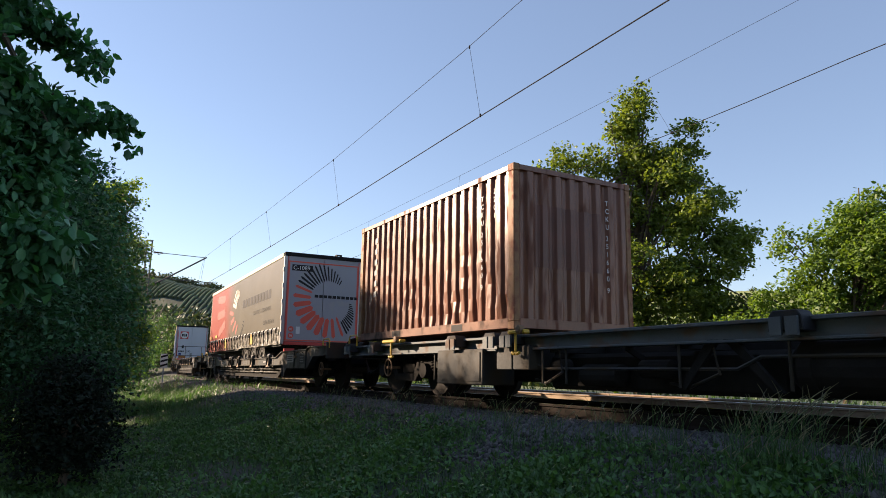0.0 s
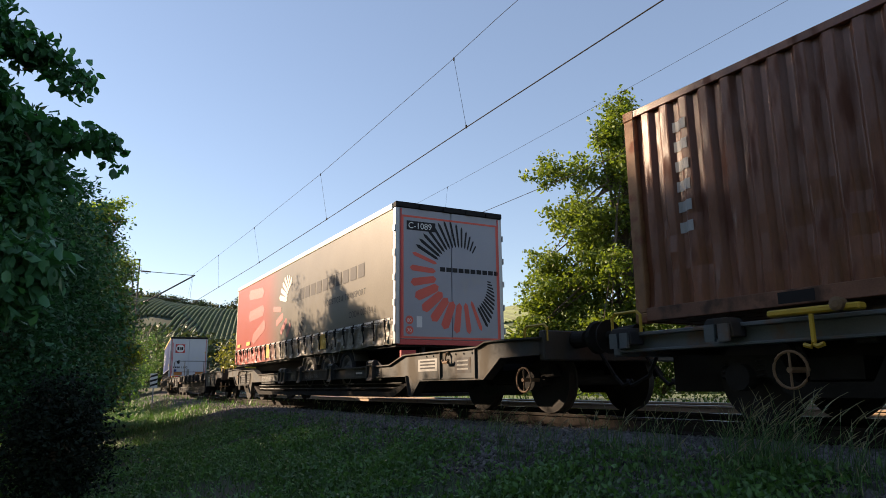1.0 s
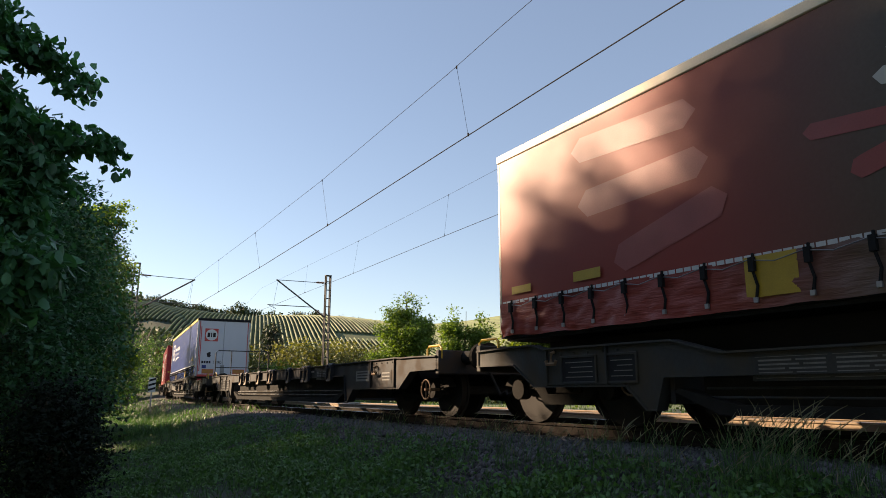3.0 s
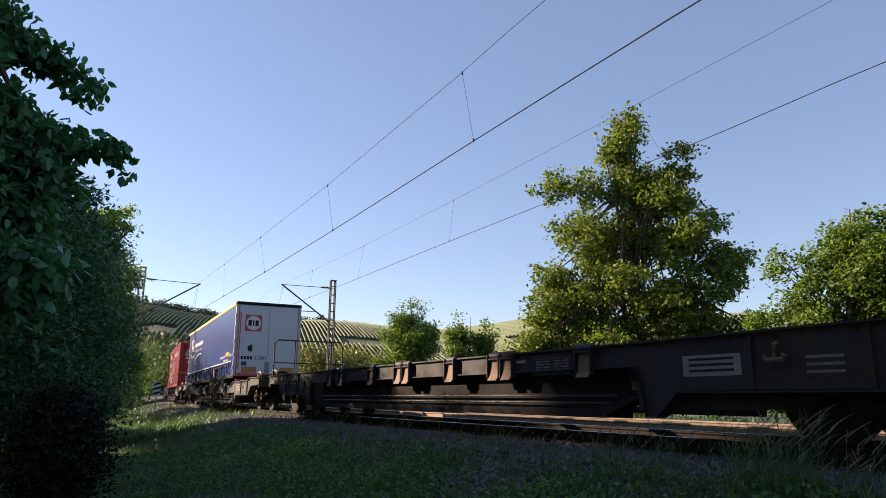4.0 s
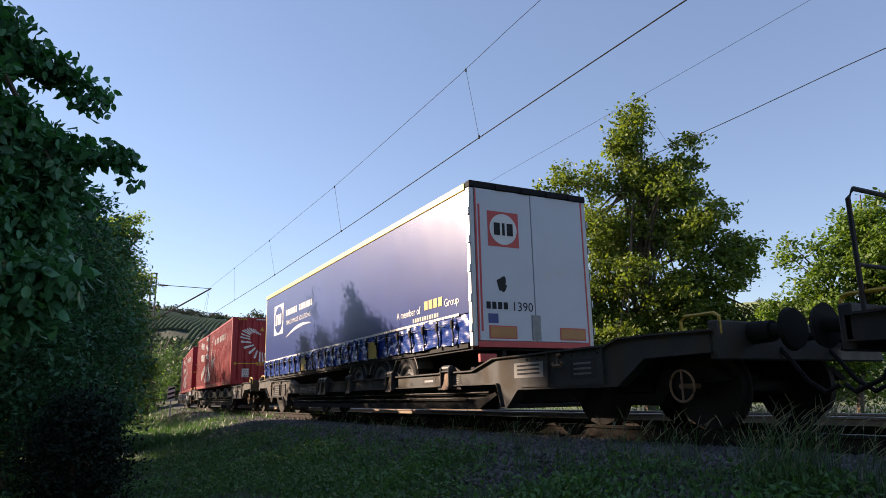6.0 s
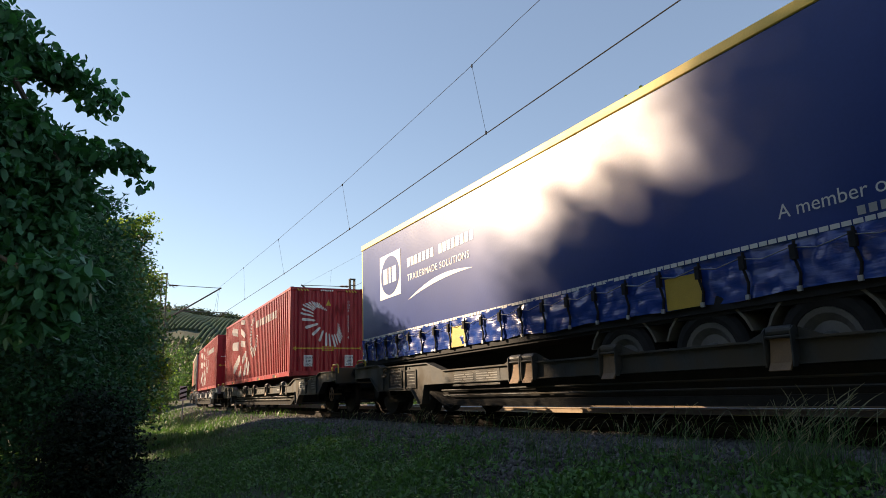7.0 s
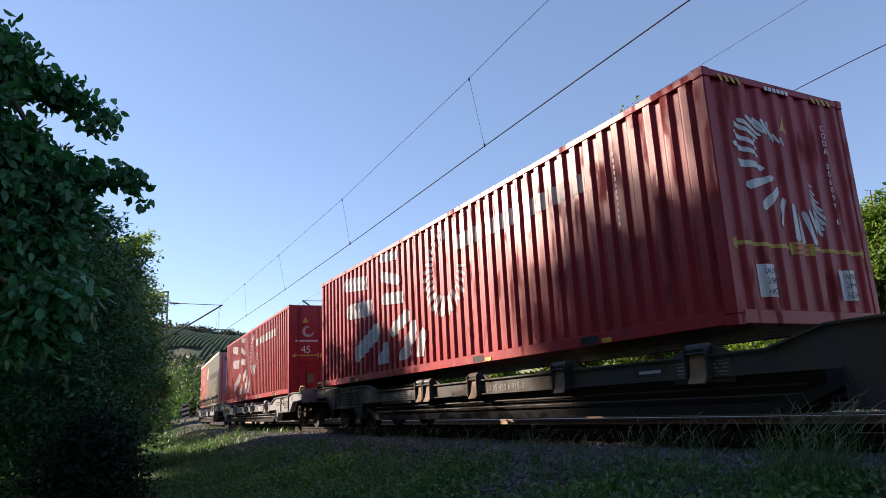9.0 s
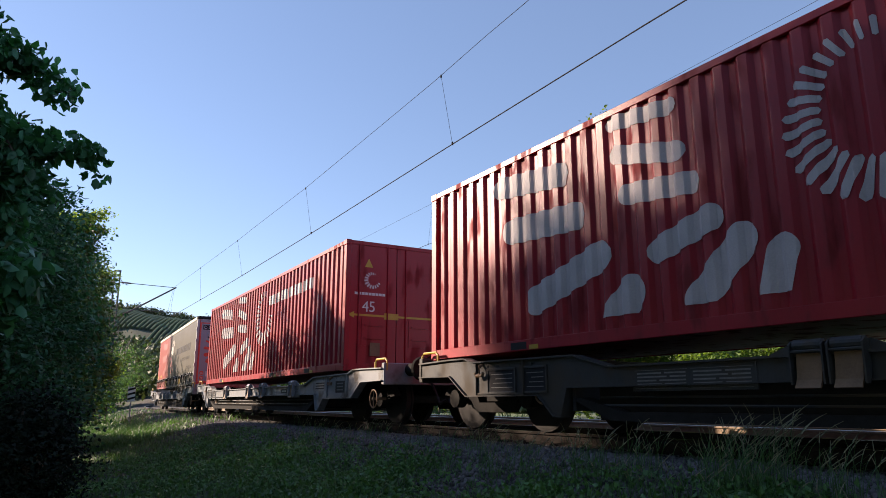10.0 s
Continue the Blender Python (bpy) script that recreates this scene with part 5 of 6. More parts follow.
def mast(x, y, side, top, tip_x, tip_z, label):
    """Lattice mast with a cantilever reaching over the track."""
    g = tagged(new("catenary_mast"), label, "mast")
    z0 = ground_z(x, y) - 0.1
    for dx, dy in ((-0.14, -0.1), (0.14, -0.1), (-0.14, 0.1), (0.14, 0.1)):
        boxes("mast_leg", M_MAST, g, (x + dx - 0.03, x + dx + 0.03, y + dy - 0.03, y + dy + 0.03, z0, top))
    for i in range(int((top - z0) / 0.5)):
        z = z0 + 0.3 + i * 0.5
        boxes("lattice_bar", M_MAST, g, (x - 0.14, x + 0.14, y - 0.125, y - 0.11, z, z + 0.06))
    boxes("mast_cap", M_MAST, g, (x - 0.18, x + 0.18, y - 0.14, y + 0.14, top, top + 0.05))
    e = x + side * 0.15
    bm = bmesh.new()
    tube(bm, [(e, y, tip_z + 0.05), (tip_x, y, tip_z)], 0.02, 6)
    part("top_tie", bm, M_MAST, g)
    bm = bmesh.new()
    tube(bm, [(e, y, tip_z - 2.0), (tip_x + side * 0.1, y, tip_z + 0.02)], 0.045, 8)
    part("cantilever_tube", bm, M_MAST, g)
    bm = bmesh.new()
    lo = tip_z - 1.45
    tube(bm, [(e + (tip_x - e) * 0.3, y, lo), (tip_x + side * 0.55, y, lo - 0.02)], 0.025, 6)
    part("registration_arm", bm, M_MAST, g)
    bm = bmesh.new()
    tube(bm, [(tip_x + side * 0.55, y, lo), (tip_x + side * 0.05, y, lo - 0.22)], 0.015, 6)
    part("steady_arm", bm, M_MAST, g)
    for za, zb, f in ((tip_z + 0.05, tip_z, 0.04), (tip_z - 2.0, tip_z, 0.05)):
        bm = bmesh.new()
        p = Vector((e, y, za)).lerp(Vector((tip_x, y, zb)), f)
        q = Vector((e, y, za)).lerp(Vector((tip_x, y, zb)), f + 0.17)
        for k in range(6):
            a = p.lerp(q, k / 6)
            tube(bm, [a, a.lerp(q, 0.05)], 0.075, 10)
        tube(bm, [p, q], 0.04, 8)
        part("insulator", bm, M_INSUL, g)
    bm = bmesh.new()
    tube(bm, [(tip_x, y, tip_z), (tip_x, y + 0.6, lo + 0.3), (tip_x + side * 0.1, y + 0.3, lo - 0.2)], 0.008, 5)
    part("jumper_wire", bm, M_WIRE, g)


mast(4.3, 42.0, 1, 7.25, 7.42, 6.58, "lattice steel catenary mast with a cantilever arm half hidden in leaves")
mast(14.5, 38.4, -1, 6.88, 11.46, 6.4, "slim lattice catenary mast with a cantilever beyond the tracks")


# ------------------------------------------------------------- plants
rng = np.random.default_rng(7)


def at(az, el, d):
    """A place by bearing to the right of the line, height angle and ground distance from the stand."""
    a = radians(az)
    return (d * math.sin(a), d * math.cos(a), d * math.tan(radians(el)))


def leaf_mesh(name, centres, size, material, droop=0.35, spread=0.35, wide=0.62, fine=False):
    """Folded pointed leaves, one at each centre."""
    n = len(centres)
    c = np.asarray(centres)
    az = rng.uniform(0, 2 * math.pi, n)
    tilt = rng.normal(-droop, 0.55, n)
    d = np.stack([np.cos(az) * np.cos(tilt), np.sin(az) * np.cos(tilt), np.sin(tilt)], 1)
    side = np.stack([-np.sin(az), np.cos(az), np.zeros(n)], 1)
    roll = rng.normal(0, 0.7, n)[:, None]
    up = np.cross(side, d)
    up *= np.sign(up[:, 2:3] + 1e-6)
    side = side * np.cos(roll) + up * np.sin(roll)
    up = np.cross(side, d)
    ln = (size * rng.uniform(1 - spread, 1 + spread, n))[:, None]
    w = ln * wide * 0.5
    b = np.arange(n)[:, None]
    if fine:        # rounded outline with a pointed tip
        v = np.stack([c, c + d * ln * 0.22 + side * w * 0.8 + up * ln * 0.08, c + d * ln * 0.6 + side * w * 0.9 + up * ln * 0.07, c + d * ln - up * ln * 0.08,
                      c + d * ln * 0.6 - side * w * 0.9 + up * ln * 0.07, c + d * ln * 0.22 - side * w * 0.8 + up * ln * 0.08], 1).reshape(-1, 3)
        return numpy_mesh(name, v, np.concatenate([b * 6 + [0, 1, 2], b * 6 + [0, 2, 3], b * 6 + [0, 3, 4], b * 6 + [0, 4, 5]], 1).reshape(-1, 3), material)
    v = np.stack([c, c + d * ln * 0.42 + side * w + up * ln * 0.10, c + d * ln + up * ln * -0.05, c + d * ln * 0.42 - side * w + up * ln * 0.10], 1).reshape(-1, 3)
    return numpy_mesh(name, v, np.concatenate([b * 4 + [0, 1, 2], b * 4 + [0, 2, 3]], 1).reshape(-1, 3), material)


def crown_points(blobs, n, tuft, per):
    """Leaf places: tufts scattered in the outer part of the blobs (x, y, z, rx, ry, rz, weight)."""
    wts = np.array([b[3] * b[4] * b[5] * (b[6] if len(b) > 6 else 1) for b in blobs]) ** 0.75
    wts /= wts.sum()
    k = max(1, n // per)
    which = rng.choice(len(blobs), k, p=wts)
    d = rng.normal(size=(k, 3))
    d /= np.linalg.norm(d, axis=1)[:, None]
    r = rng.uniform(0.25, 1.0, k) ** 0.5 * (1 + np.clip(0.14 * rng.normal(size=k), -0.3, 0.16))
    B = np.array([b[:6] for b in blobs])[which]
    tips = B[:, :3] + d * r[:, None] * B[:, 3:6]
    pts = np.repeat(tips, per, 0) + rng.normal(size=(k * per, 3)) * tuft * np.array([1, 1, 0.6])
    return pts, tips


def tree(name, label, base, trunk_r, blobs, n, leaf, material, tuft=0.28, per=14, limbs=14, droop=0.35, fork=0.35, cat="tree", fine=False):
    t = tagged(new(name), label, cat)
    pts, tips = crown_points(blobs, n, tuft, per)
    x, y = base[:2]
    z0 = ground_z(x, y) - 0.15
    top = max(b[2] + b[5] * 0.5 for b in blobs)
    bm = bmesh.new()
    cxm, cym = np.mean([b[0] for b in blobs]), np.mean([b[1] for b in blobs])
    spine = [Vector((x, y, z0)).lerp(Vector((x * 0.4 + cxm * 0.6, y * 0.4 + cym * 0.6, top)), f) + Vector((0.12 * math.sin(5 * f + x), 0.12 * math.cos(4 * f), 0)) for f in (0, 0.12, 0.3, 0.5, 0.75, 1)]
    tube(bm, spine, trunk_r, 9, trunk_r * 0.15)
    part("trunk", bm, M_BARK, t)
    for i in rng.choice(len(tips), min(limbs, len(tips)), replace=False):
        tip = Vector(tips[i])
        f = fork + 0.5 * rng.uniform()
        j = min(4, int(f * 5))
        s = spine[j].lerp(spine[j + 1], f * 5 - j)
        mid = s.lerp(tip, 0.5) + Vector((0, 0, 0.12 * (tip - s).length))
        bm = bmesh.new()
        tube(bm, [s, mid, tip], trunk_r * 0.34, 5, 0.01)
        part("limb", bm, M_BARK, t)
    part("crown", leaf_mesh("crown", pts, leaf, material, droop, fine=fine), material, t)
    return t


def blob(az, el, d, rx, rz, ry=None, wt=1.0):
    x, y, z = at(az, el, d)
    return (x, y, z, rx, ry or rx, rz, wt)


def clumps(blobs, k, rx, rz):
    """Break a crown into small flat clumps with gaps between them."""
    out = []
    for x, y, z, a, b, c, *_r in blobs:
        for _i in range(max(2, int(k * (a * b * c) ** 0.55))):
            d = Vector(rng.normal(size=3)).normalized() * rng.uniform(0.35, 0.95)
            s = rng.uniform(0.7, 1.25) * min(1.0, a / rx)
            out.append((x + d.x * a, y + d.y * b, z + d.z * c, rx * s, rx * s, min(rz * s, c)))
    return out


# the broad maple beyond the second track
D = 22.0
tree("maple_tree", "broad sunlit maple with yellow-green leaves beyond the tracks", at(45.8, 0, D), 0.2,
     clumps([blob(45.5, 6.5, D, 2.7, 1.9), blob(41, 8.5, D, 1.5, 1.4), blob(50.5, 8.5, D, 1.7, 1.4), blob(43.2, 12.5, D, 1.7, 1.3), blob(48.3, 13, D, 1.9, 1.4),
      blob(46.2, 17, D, 1.25, 1.3), blob(51.2, 12.2, D, 1.1, 0.9), blob(46.0, 20.6, D, 0.7, 1.0), blob(40.2, 17.3, D, 0.75, 0.5), blob(42.8, 17.0, D, 0.8, 0.6),
      blob(50.6, 18.4, D, 0.5, 0.7), blob(53.3, 11.3, D, 0.6, 0.5), blob(39, 4, D, 1.2, 1.0), blob(38.2, 6.8, D, 0.75, 0.6), blob(38.2, 3.6, D, 0.9, 0.8), blob(52.5, 4.8, D, 1.1, 0.9), blob(48.5, 17, D, 0.8, 0.8), blob(45.9, 22.4, D, 0.28, 0.4)], 13, 0.5, 0.36),
     64000, 0.125, M_LEAF_MAPLE, 0.14, 18, 70, fine=True)
# sunlit bushes farther along the line's far side
D = 19.0
tree("hazel_bush", "tall bright green hazel bush beyond the tracks", at(60, 0, D), 0.1,
     clumps([blob(58.6, 5, D, 1.1, 1.4), blob(61.5, 7.5, D, 1.3, 1.7), blob(64.5, 8, D, 1.6, 1.7), blob(60.5, 11.6, D, 0.7, 0.7), blob(57.0, 9.2, D, 0.3, 0.95), blob(64, 11.5, D, 0.9, 0.7), blob(68, 9, D, 1.6, 1.8), blob(54, 3.5, D, 1.0, 1.0)], 9, 0.5, 0.34),
     44000, 0.105, M_LEAF_LIGHT, 0.13, 20, 36, fine=True, cat="bush")
D = 24.0
tree("hazel_bush", "bright green undergrowth beneath a maple", at(47, 0, D), 0.08,
     [blob(a, 2.2, D, 1.5, 1.5) for a in (42, 45, 48, 51.5, 57, 61)], 24000, 0.13, M_LEAF_LIGHT, 0.25, 14, 16, cat="bush")
# smaller trees along the far side
D = 38.0
tree("field_maple", "small cherry-like tree with fresh green leaves", at(27.2, 0, D), 0.13,
     clumps([blob(27.4, 4.4, D, 1.4, 1.3), blob(27.4, 6.2, D, 0.7, 0.7), blob(26.0, 5.2, D, 0.7, 0.6), blob(28.9, 4.8, D, 0.7, 0.7), blob(27, 2.0, D, 2.0, 1.2)], 8, 0.42, 0.34)
     + [blob(27.3, 4.2, D, 1.3, 1.2), blob(27.4, 6.2, D, 0.5, 0.6), blob(27.5, 7.9, D, 0.14, 0.5), blob(26.7, 7.4, D, 0.12, 0.4), blob(28.3, 7.3, D, 0.14, 0.45), blob(25.6, 6.5, D, 0.13, 0.35), blob(29.3, 6.2, D, 0.13, 0.4), blob(24.9, 5.4, D, 0.2, 0.2)], 26000, 0.14, M_LEAF_LIGHT, 0.2, 14, 30)
D = 31.0
tree("young_tree", "slim young tree with open dark green crown", at(31.6, 0, D), 0.07,
     clumps([blob(31.2, 4.4, D, 0.5, 0.8), blob(33.4, 4.4, D, 0.5, 0.6), blob(32.4, 2.4, D, 1.0, 0.8)], 11, 0.28, 0.2)
     + [blob(31.2, 4.6, D, 0.4, 0.8), blob(33.4, 4.5, D, 0.4, 0.6), blob(31.3, 6.3, D, 0.1, 0.45), blob(30.6, 5.6, D, 0.1, 0.3), blob(33.6, 6.0, D, 0.1, 0.4), blob(34.3, 5.3, D, 0.16, 0.12), blob(32.6, 5.2, D, 0.16, 0.12)], 11000, 0.12, M_LEAF_LIGHT, 0.15, 12, 24)
D = 60.0
tree("spruce_tree", "dark pointed conifer before a vineyard slope", at(16.4, 0, D), 0.2,
     [blob(16.4, 0.8 + 0.9 * k, D, 1.9 - 0.33 * k, 0.8) for k in range(6)], 6000, 0.3, M_LEAF_DARK, 0.3, 12, 14, droop=0.7)
D = 46.0
tree("willow_bush", "wide olive and yellow-green bush along the far track", at(20.5, 0, D), 0.1,
     [blob(18.5, 2.6, D, 1.8, 1.4), blob(21.5, 2.9, D, 1.9, 1.3), blob(24, 2.2, D, 1.7, 1.3), blob(17, 1.2, D, 1.2, 1.0), blob(14, 2.4, D, 1.5, 1.3)], 9000, 0.2, M_LEAF_OLIVE, 0.3, 12, 14, cat="bush")
D = 40.0
tree("elder_bush", "low bright green bush beside the far track", at(18, 0, D), 0.06,
     [blob(17, 1.0, D, 1.2, 1.0), blob(20, 0.8, D, 1.2, 0.9), blob(23.5, 0.8, D, 1.2, 0.9), blob(28, 0.8, D, 1.6, 1.2), blob(32, 0.8, D, 1.5, 1.2)], 8000, 0.17, M_LEAF_LIGHT, 0.25, 12, 10, cat="bush")

# near lime tree whose branches hang into the path
D = 7.2
tree("lime_tree", "large-leaved tree with branches hanging over the path", (-2.4, 7.6, 0), 0.16,
     [blob(-7, 26, D, 0.35, 0.26), blob(-5, 24.9, D, 0.3, 0.22), blob(-3.2, 24.2, D, 0.24, 0.15), blob(-1.4, 23.6, D, 0.2, 0.12), blob(0.0, 22.9, D, 0.16, 0.12), blob(0.9, 22.5, D, 0.09, 0.09),
      blob(-6.5, 19.5, D, 0.4, 0.25), blob(-4, 18.9, D, 0.35, 0.2), blob(-1.8, 18.7, D, 0.25, 0.15), blob(0.2, 18.5, D, 0.22, 0.13), blob(1.9, 18.7, D, 0.14, 0.1), blob(2.9, 18.9, D, 0.11, 0.08),
      blob(2.9, 17.7, D, 0.08, 0.1), blob(3.3, 16.7, D, 0.05, 0.1), blob(3.5, 16.0, D, 0.03, 0.06),
      blob(-4, 15.5, D, 0.4, 0.35), blob(-1.4, 15.8, D, 0.24, 0.25), blob(-0.2, 15.2, D, 0.12, 0.2), blob(-4, 11, D, 0.4, 0.45), blob(-1.6, 11.5, D, 0.2, 0.3),
      blob(-1.6, 9.5, 5.6, 0.2, 0.16), blob(-0.4, 8.8, 5.6, 0.13, 0.13), blob(-3.4, 8.5, 5.6, 0.25, 0.2), blob(-1.8, 6.8, 5.6, 0.13, 0.13), blob(-3.2, 6.2, 5.6, 0.15, 0.15),
      # the last two blobs hang out of view, added to shade the near ground
      blob(-10, 17, D, 0.9, 1.3), blob(-11, 25, D, 0.6, 0.6), (-2.7, 4.6, 3.4, 1.2, 1.2, 0.9), (-2.2, 6.2, 4.9, 1.0, 0.9, 0.6)],
     34000, 0.105, M_LEAF_NEAR, 0.065, 12, 40, droop=0.75, fine=True)
# tall ashes towards the sun, whose soft shade falls on the near part of the line
FAR = sun_dir * 45


def shade_crown(rows):
    """Crowns that stand in the sun's way of places beside the line: along it, height, half width, half height."""
    return [(5.9 + FAR.x, y + FAR.y, z + FAR.z, 2.2, ry, rz) for y, z, ry, rz in rows]


for lab, y0, rows, n in (
        ("tall dark green ash at the edge of the meadow", 6.5, ((5.9, 0.3, 0.5, 1.15), (5.25, 1.6, 0.35, 1.35), (5.2, 0.2, 0.9, 1.6), (3.9, 0.0, 1.1, 1.8), (5.2, -3.2, 2.2, 2.4), (8.0, -5.2, 1.8, 1.8), (6.0, -6.8, 2.8, 2.4)), 34000),
        ("broad dark green ash at the edge of the meadow", 1.5, ((2.5, 1.6, 0.9, 2.2), (1.0, 1.0, 1.8, 3.2), (2.0, -3.0, 2.8, 2.6), (0.5, -6.0, 3.0, 2.6)), 30000),
        ("wide dark green ash at the edge of the meadow", -5.0, ((-2.4, 1.0, 2.2, 3.2), (-6.0, 0.5, 2.4, 3.0), (-4.0, -3.5, 3.4, 3.0), (-8.5, -2.0, 2.2, 3.0), (-5.0, -6.5, 3.2, 2.6)), 32000)):
    tree("ash_tree", lab, (5.9 + FAR.x, y0 + FAR.y, 0), 0.32, shade_crown(rows), n, 0.24, M_LEAF_HEDGE, 0.28, 18, 26)
# out-of-view trees, added left of and behind the camera to cut the skylight
sky_block_tree = tree("ash_tree", "unseen dark green ash added to block sky light from the left", (-7.5, 7.5, 0), 0.22,
                 [(-6, 7.5, 5.5, 2.6, 2.4, 2.6), (-8.5, 5.5, 6.5, 2.6, 2.6, 2.6), (-8, 9.5, 4, 2.4, 2.4, 2.6), (-7, 3.5, 3.5, 2.0, 2.0, 2.4), (-4.2, 8.6, 4.4, 1.3, 1.3, 1.4)], 30000, 0.17, M_LEAF_HEDGE, 0.25, 18, 20)
for dx, dy, turn in ((-13.5, 4, 200), (-1, -8, 8), (-14, -11, 190), (0, -17, -12)):
    copy_thing(sky_block_tree, pose(dx, dy, 0, 0, 0, turn))
# a bush under the branches whose near-black colour stands for the hollow's shade
tree("yew_bush", "near-black bush standing in for the shaded hollow under the branches", at(1, 0, 9.6), 0.07,
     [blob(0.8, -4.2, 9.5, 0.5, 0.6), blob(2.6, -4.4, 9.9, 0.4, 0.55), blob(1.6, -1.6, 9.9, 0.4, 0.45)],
     12000, 0.06, M_HOLLOW_SHADE, 0.14, 16, 12, cat="bush")
# a taller shrub that stands out of the hedge into the sun
D = 21.0
tree("hedge_shrub", "hedge shrub with sunlit yellow-green shoots", at(2.2, 0, D), 0.08,
     [blob(2.0, 12.9, D, 0.9, 0.16), blob(3.4, 13.6, D, 0.28, 0.1), blob(4.3, 14.0, D, 0.2, 0.05), blob(4.1, 12.7, D, 0.26, 0.07), blob(5.2, 9.2, 24, 0.2, 0.25), blob(5.8, 2.6, 24, 0.4, 0.4)],
     6500, 0.085, M_LEAF_TIP, 0.12, 12, 12, cat="bush")
tree("hedge_bush", "tall leafy bush standing out of the hedge", at(1.5, 0, 22), 0.09,
     [blob(1.4, 11.0, 21, 0.9, 0.7), blob(3.0, 11.6, 21, 0.5, 0.4), blob(0.4, 11.6, 22, 1.2, 0.4), blob(-1.0, 12.6, 24, 0.1, 0.5), blob(0.2, 12.9, 23, 0.12, 0.45), blob(1.0, 12.8, 20, 0.1, 0.4), blob(1.7, 13.0, 25, 0.1, 0.5), blob(2.9, 12.8, 19, 0.1, 0.35), blob(3.8, 10.2, 23, 0.6, 0.45), blob(4.4, 8.6, 24, 0.6, 0.5), blob(2.6, 8, 22, 1.0, 1.0), blob(3.8, 5.5, 23, 0.9, 1.0)],
     20000, 0.1, M_LEAF_MID, 0.16, 14, 12, cat="bush")
# the hedge that lines the path
# this tree and its copy stand out of view, added to stop sun leaking through
back = tree("hedgerow_tree", "unseen bushy tree added behind the hedge to block low sun", (-6.5, 17, 0), 0.14,
            [(-6.5, 17, 1.2, 2.2, 2.6, 2.6), (-5.6, 19, 2.6, 1.8, 2.0, 1.8), (-7.5, 16, 3.4, 2.0, 2.2, 1.8), (-4.4, 17.4, 0.8, 1.4, 1.8, 1.8)], 22000, 0.17, M_LEAF_HEDGE, 0.25, 18, 16)
copy_thing(back, pose(0.13, 6.5, 0))
for lab, base, bl, n in (
        ("dense dark hedge bush beside the grassy path", (-1.6, 10.4), [(-2.6, 9.2, 0.6, 1.4, 1.2, 2.0), (-0.7, 11.6, 0.8, 1.1, 1.1, 1.7), (-1.8, 10.8, 2.4, 1.3, 1.2, 1.2), (-0.6, 11.6, 2.6, 0.8, 0.8, 0.9), (0.25, 12.6, 2.3, 0.6, 0.7, 0.9), (0.45, 12.8, 0.6, 0.7, 0.8, 1.4), (0.1, 12.8, 3.2, 0.45, 0.5, 0.35)], 34000),
        ("dense dark hedge bush with shaded foot", (-0.7, 14.5), [(-0.6, 14.5, 0.4, 1.3, 1.4, 1.7), (-0.4, 14.2, 2.2, 1.1, 1.1, 1.1), (-2.2, 15.5, 2.0, 1.5, 1.8, 2.0), (0.1, 15.3, 2.6, 0.7, 0.8, 0.7), (0.0, 16.8, 2.9, 0.6, 1.0, 0.8), (-0.3, 18.0, 3.1, 0.6, 1.0, 0.6)], 28000),
        ("leafy hedge bush with sunlit yellow tips", (0.2, 19.0), [(0.2, 19, 0.6, 1.5, 1.8, 1.8), (0.4, 19.5, 2.5, 1.1, 1.4, 1.1), (-1.6, 20, 2.5, 1.6, 2.0, 1.9)], 26000),
        ("leafy hedge bush leaning over the path", (1.2, 24.5), [(1.0, 24.0, 0.6, 1.4, 1.8, 1.9), (1.2, 24.4, 2.6, 1.1, 1.4, 1.0), (-1.0, 24, 2.8, 1.6, 2.0, 1.8)], 20000),
        # hidden behind the bushes before it; added only for the shadow it casts
        ("hidden leafy bush added to shade the ground at the path's bend", (0.0, 28), [(0.0, 27.6, -0.2, 1.5, 1.7, 1.0), (-0.2, 29.6, 0.0, 1.3, 1.5, 1.0)], 9000),
        ("far hedge bush beside the line", (2.4, 36), [(2.3, 36, 0.8, 1.4, 1.8, 1.9), (2.5, 36.5, 2.4, 1.3, 1.6, 1.2), (0.2, 37, 3.0, 1.9, 2.2, 1.8)], 9000),
        ("far hedge bush at the curve", (4.0, 40.5), [(3.4, 40.5, 0.8, 1.5, 3.0, 2.0), (3.4, 42, 2.8, 1.4, 2.4, 1.4), (1.5, 43, 3.5, 2.2, 3, 2.2)], 9000),
        ("far trees at the inside of the curve", (6.0, 56), [(5.2, 54, 1.2, 2.0, 4, 2.4), (6.2, 60, 2.4, 2.0, 4, 2.4), (4, 62, 4.0, 3, 4, 2.6), (8.4, 75, 3.4, 2.4, 6, 3.2), (11.5, 90, 4, 3, 7, 3.5)], 11000)):
    tree("hedge_bush", lab, base, 0.09, bl, int(n * 1.7) if base[1] < 22 else n, 0.085 if base[1] < 22 else 0.16, M_LEAF_HEDGE if base[1] < 13 else M_LEAF_MID, 0.17, 16, 10, cat="bush")


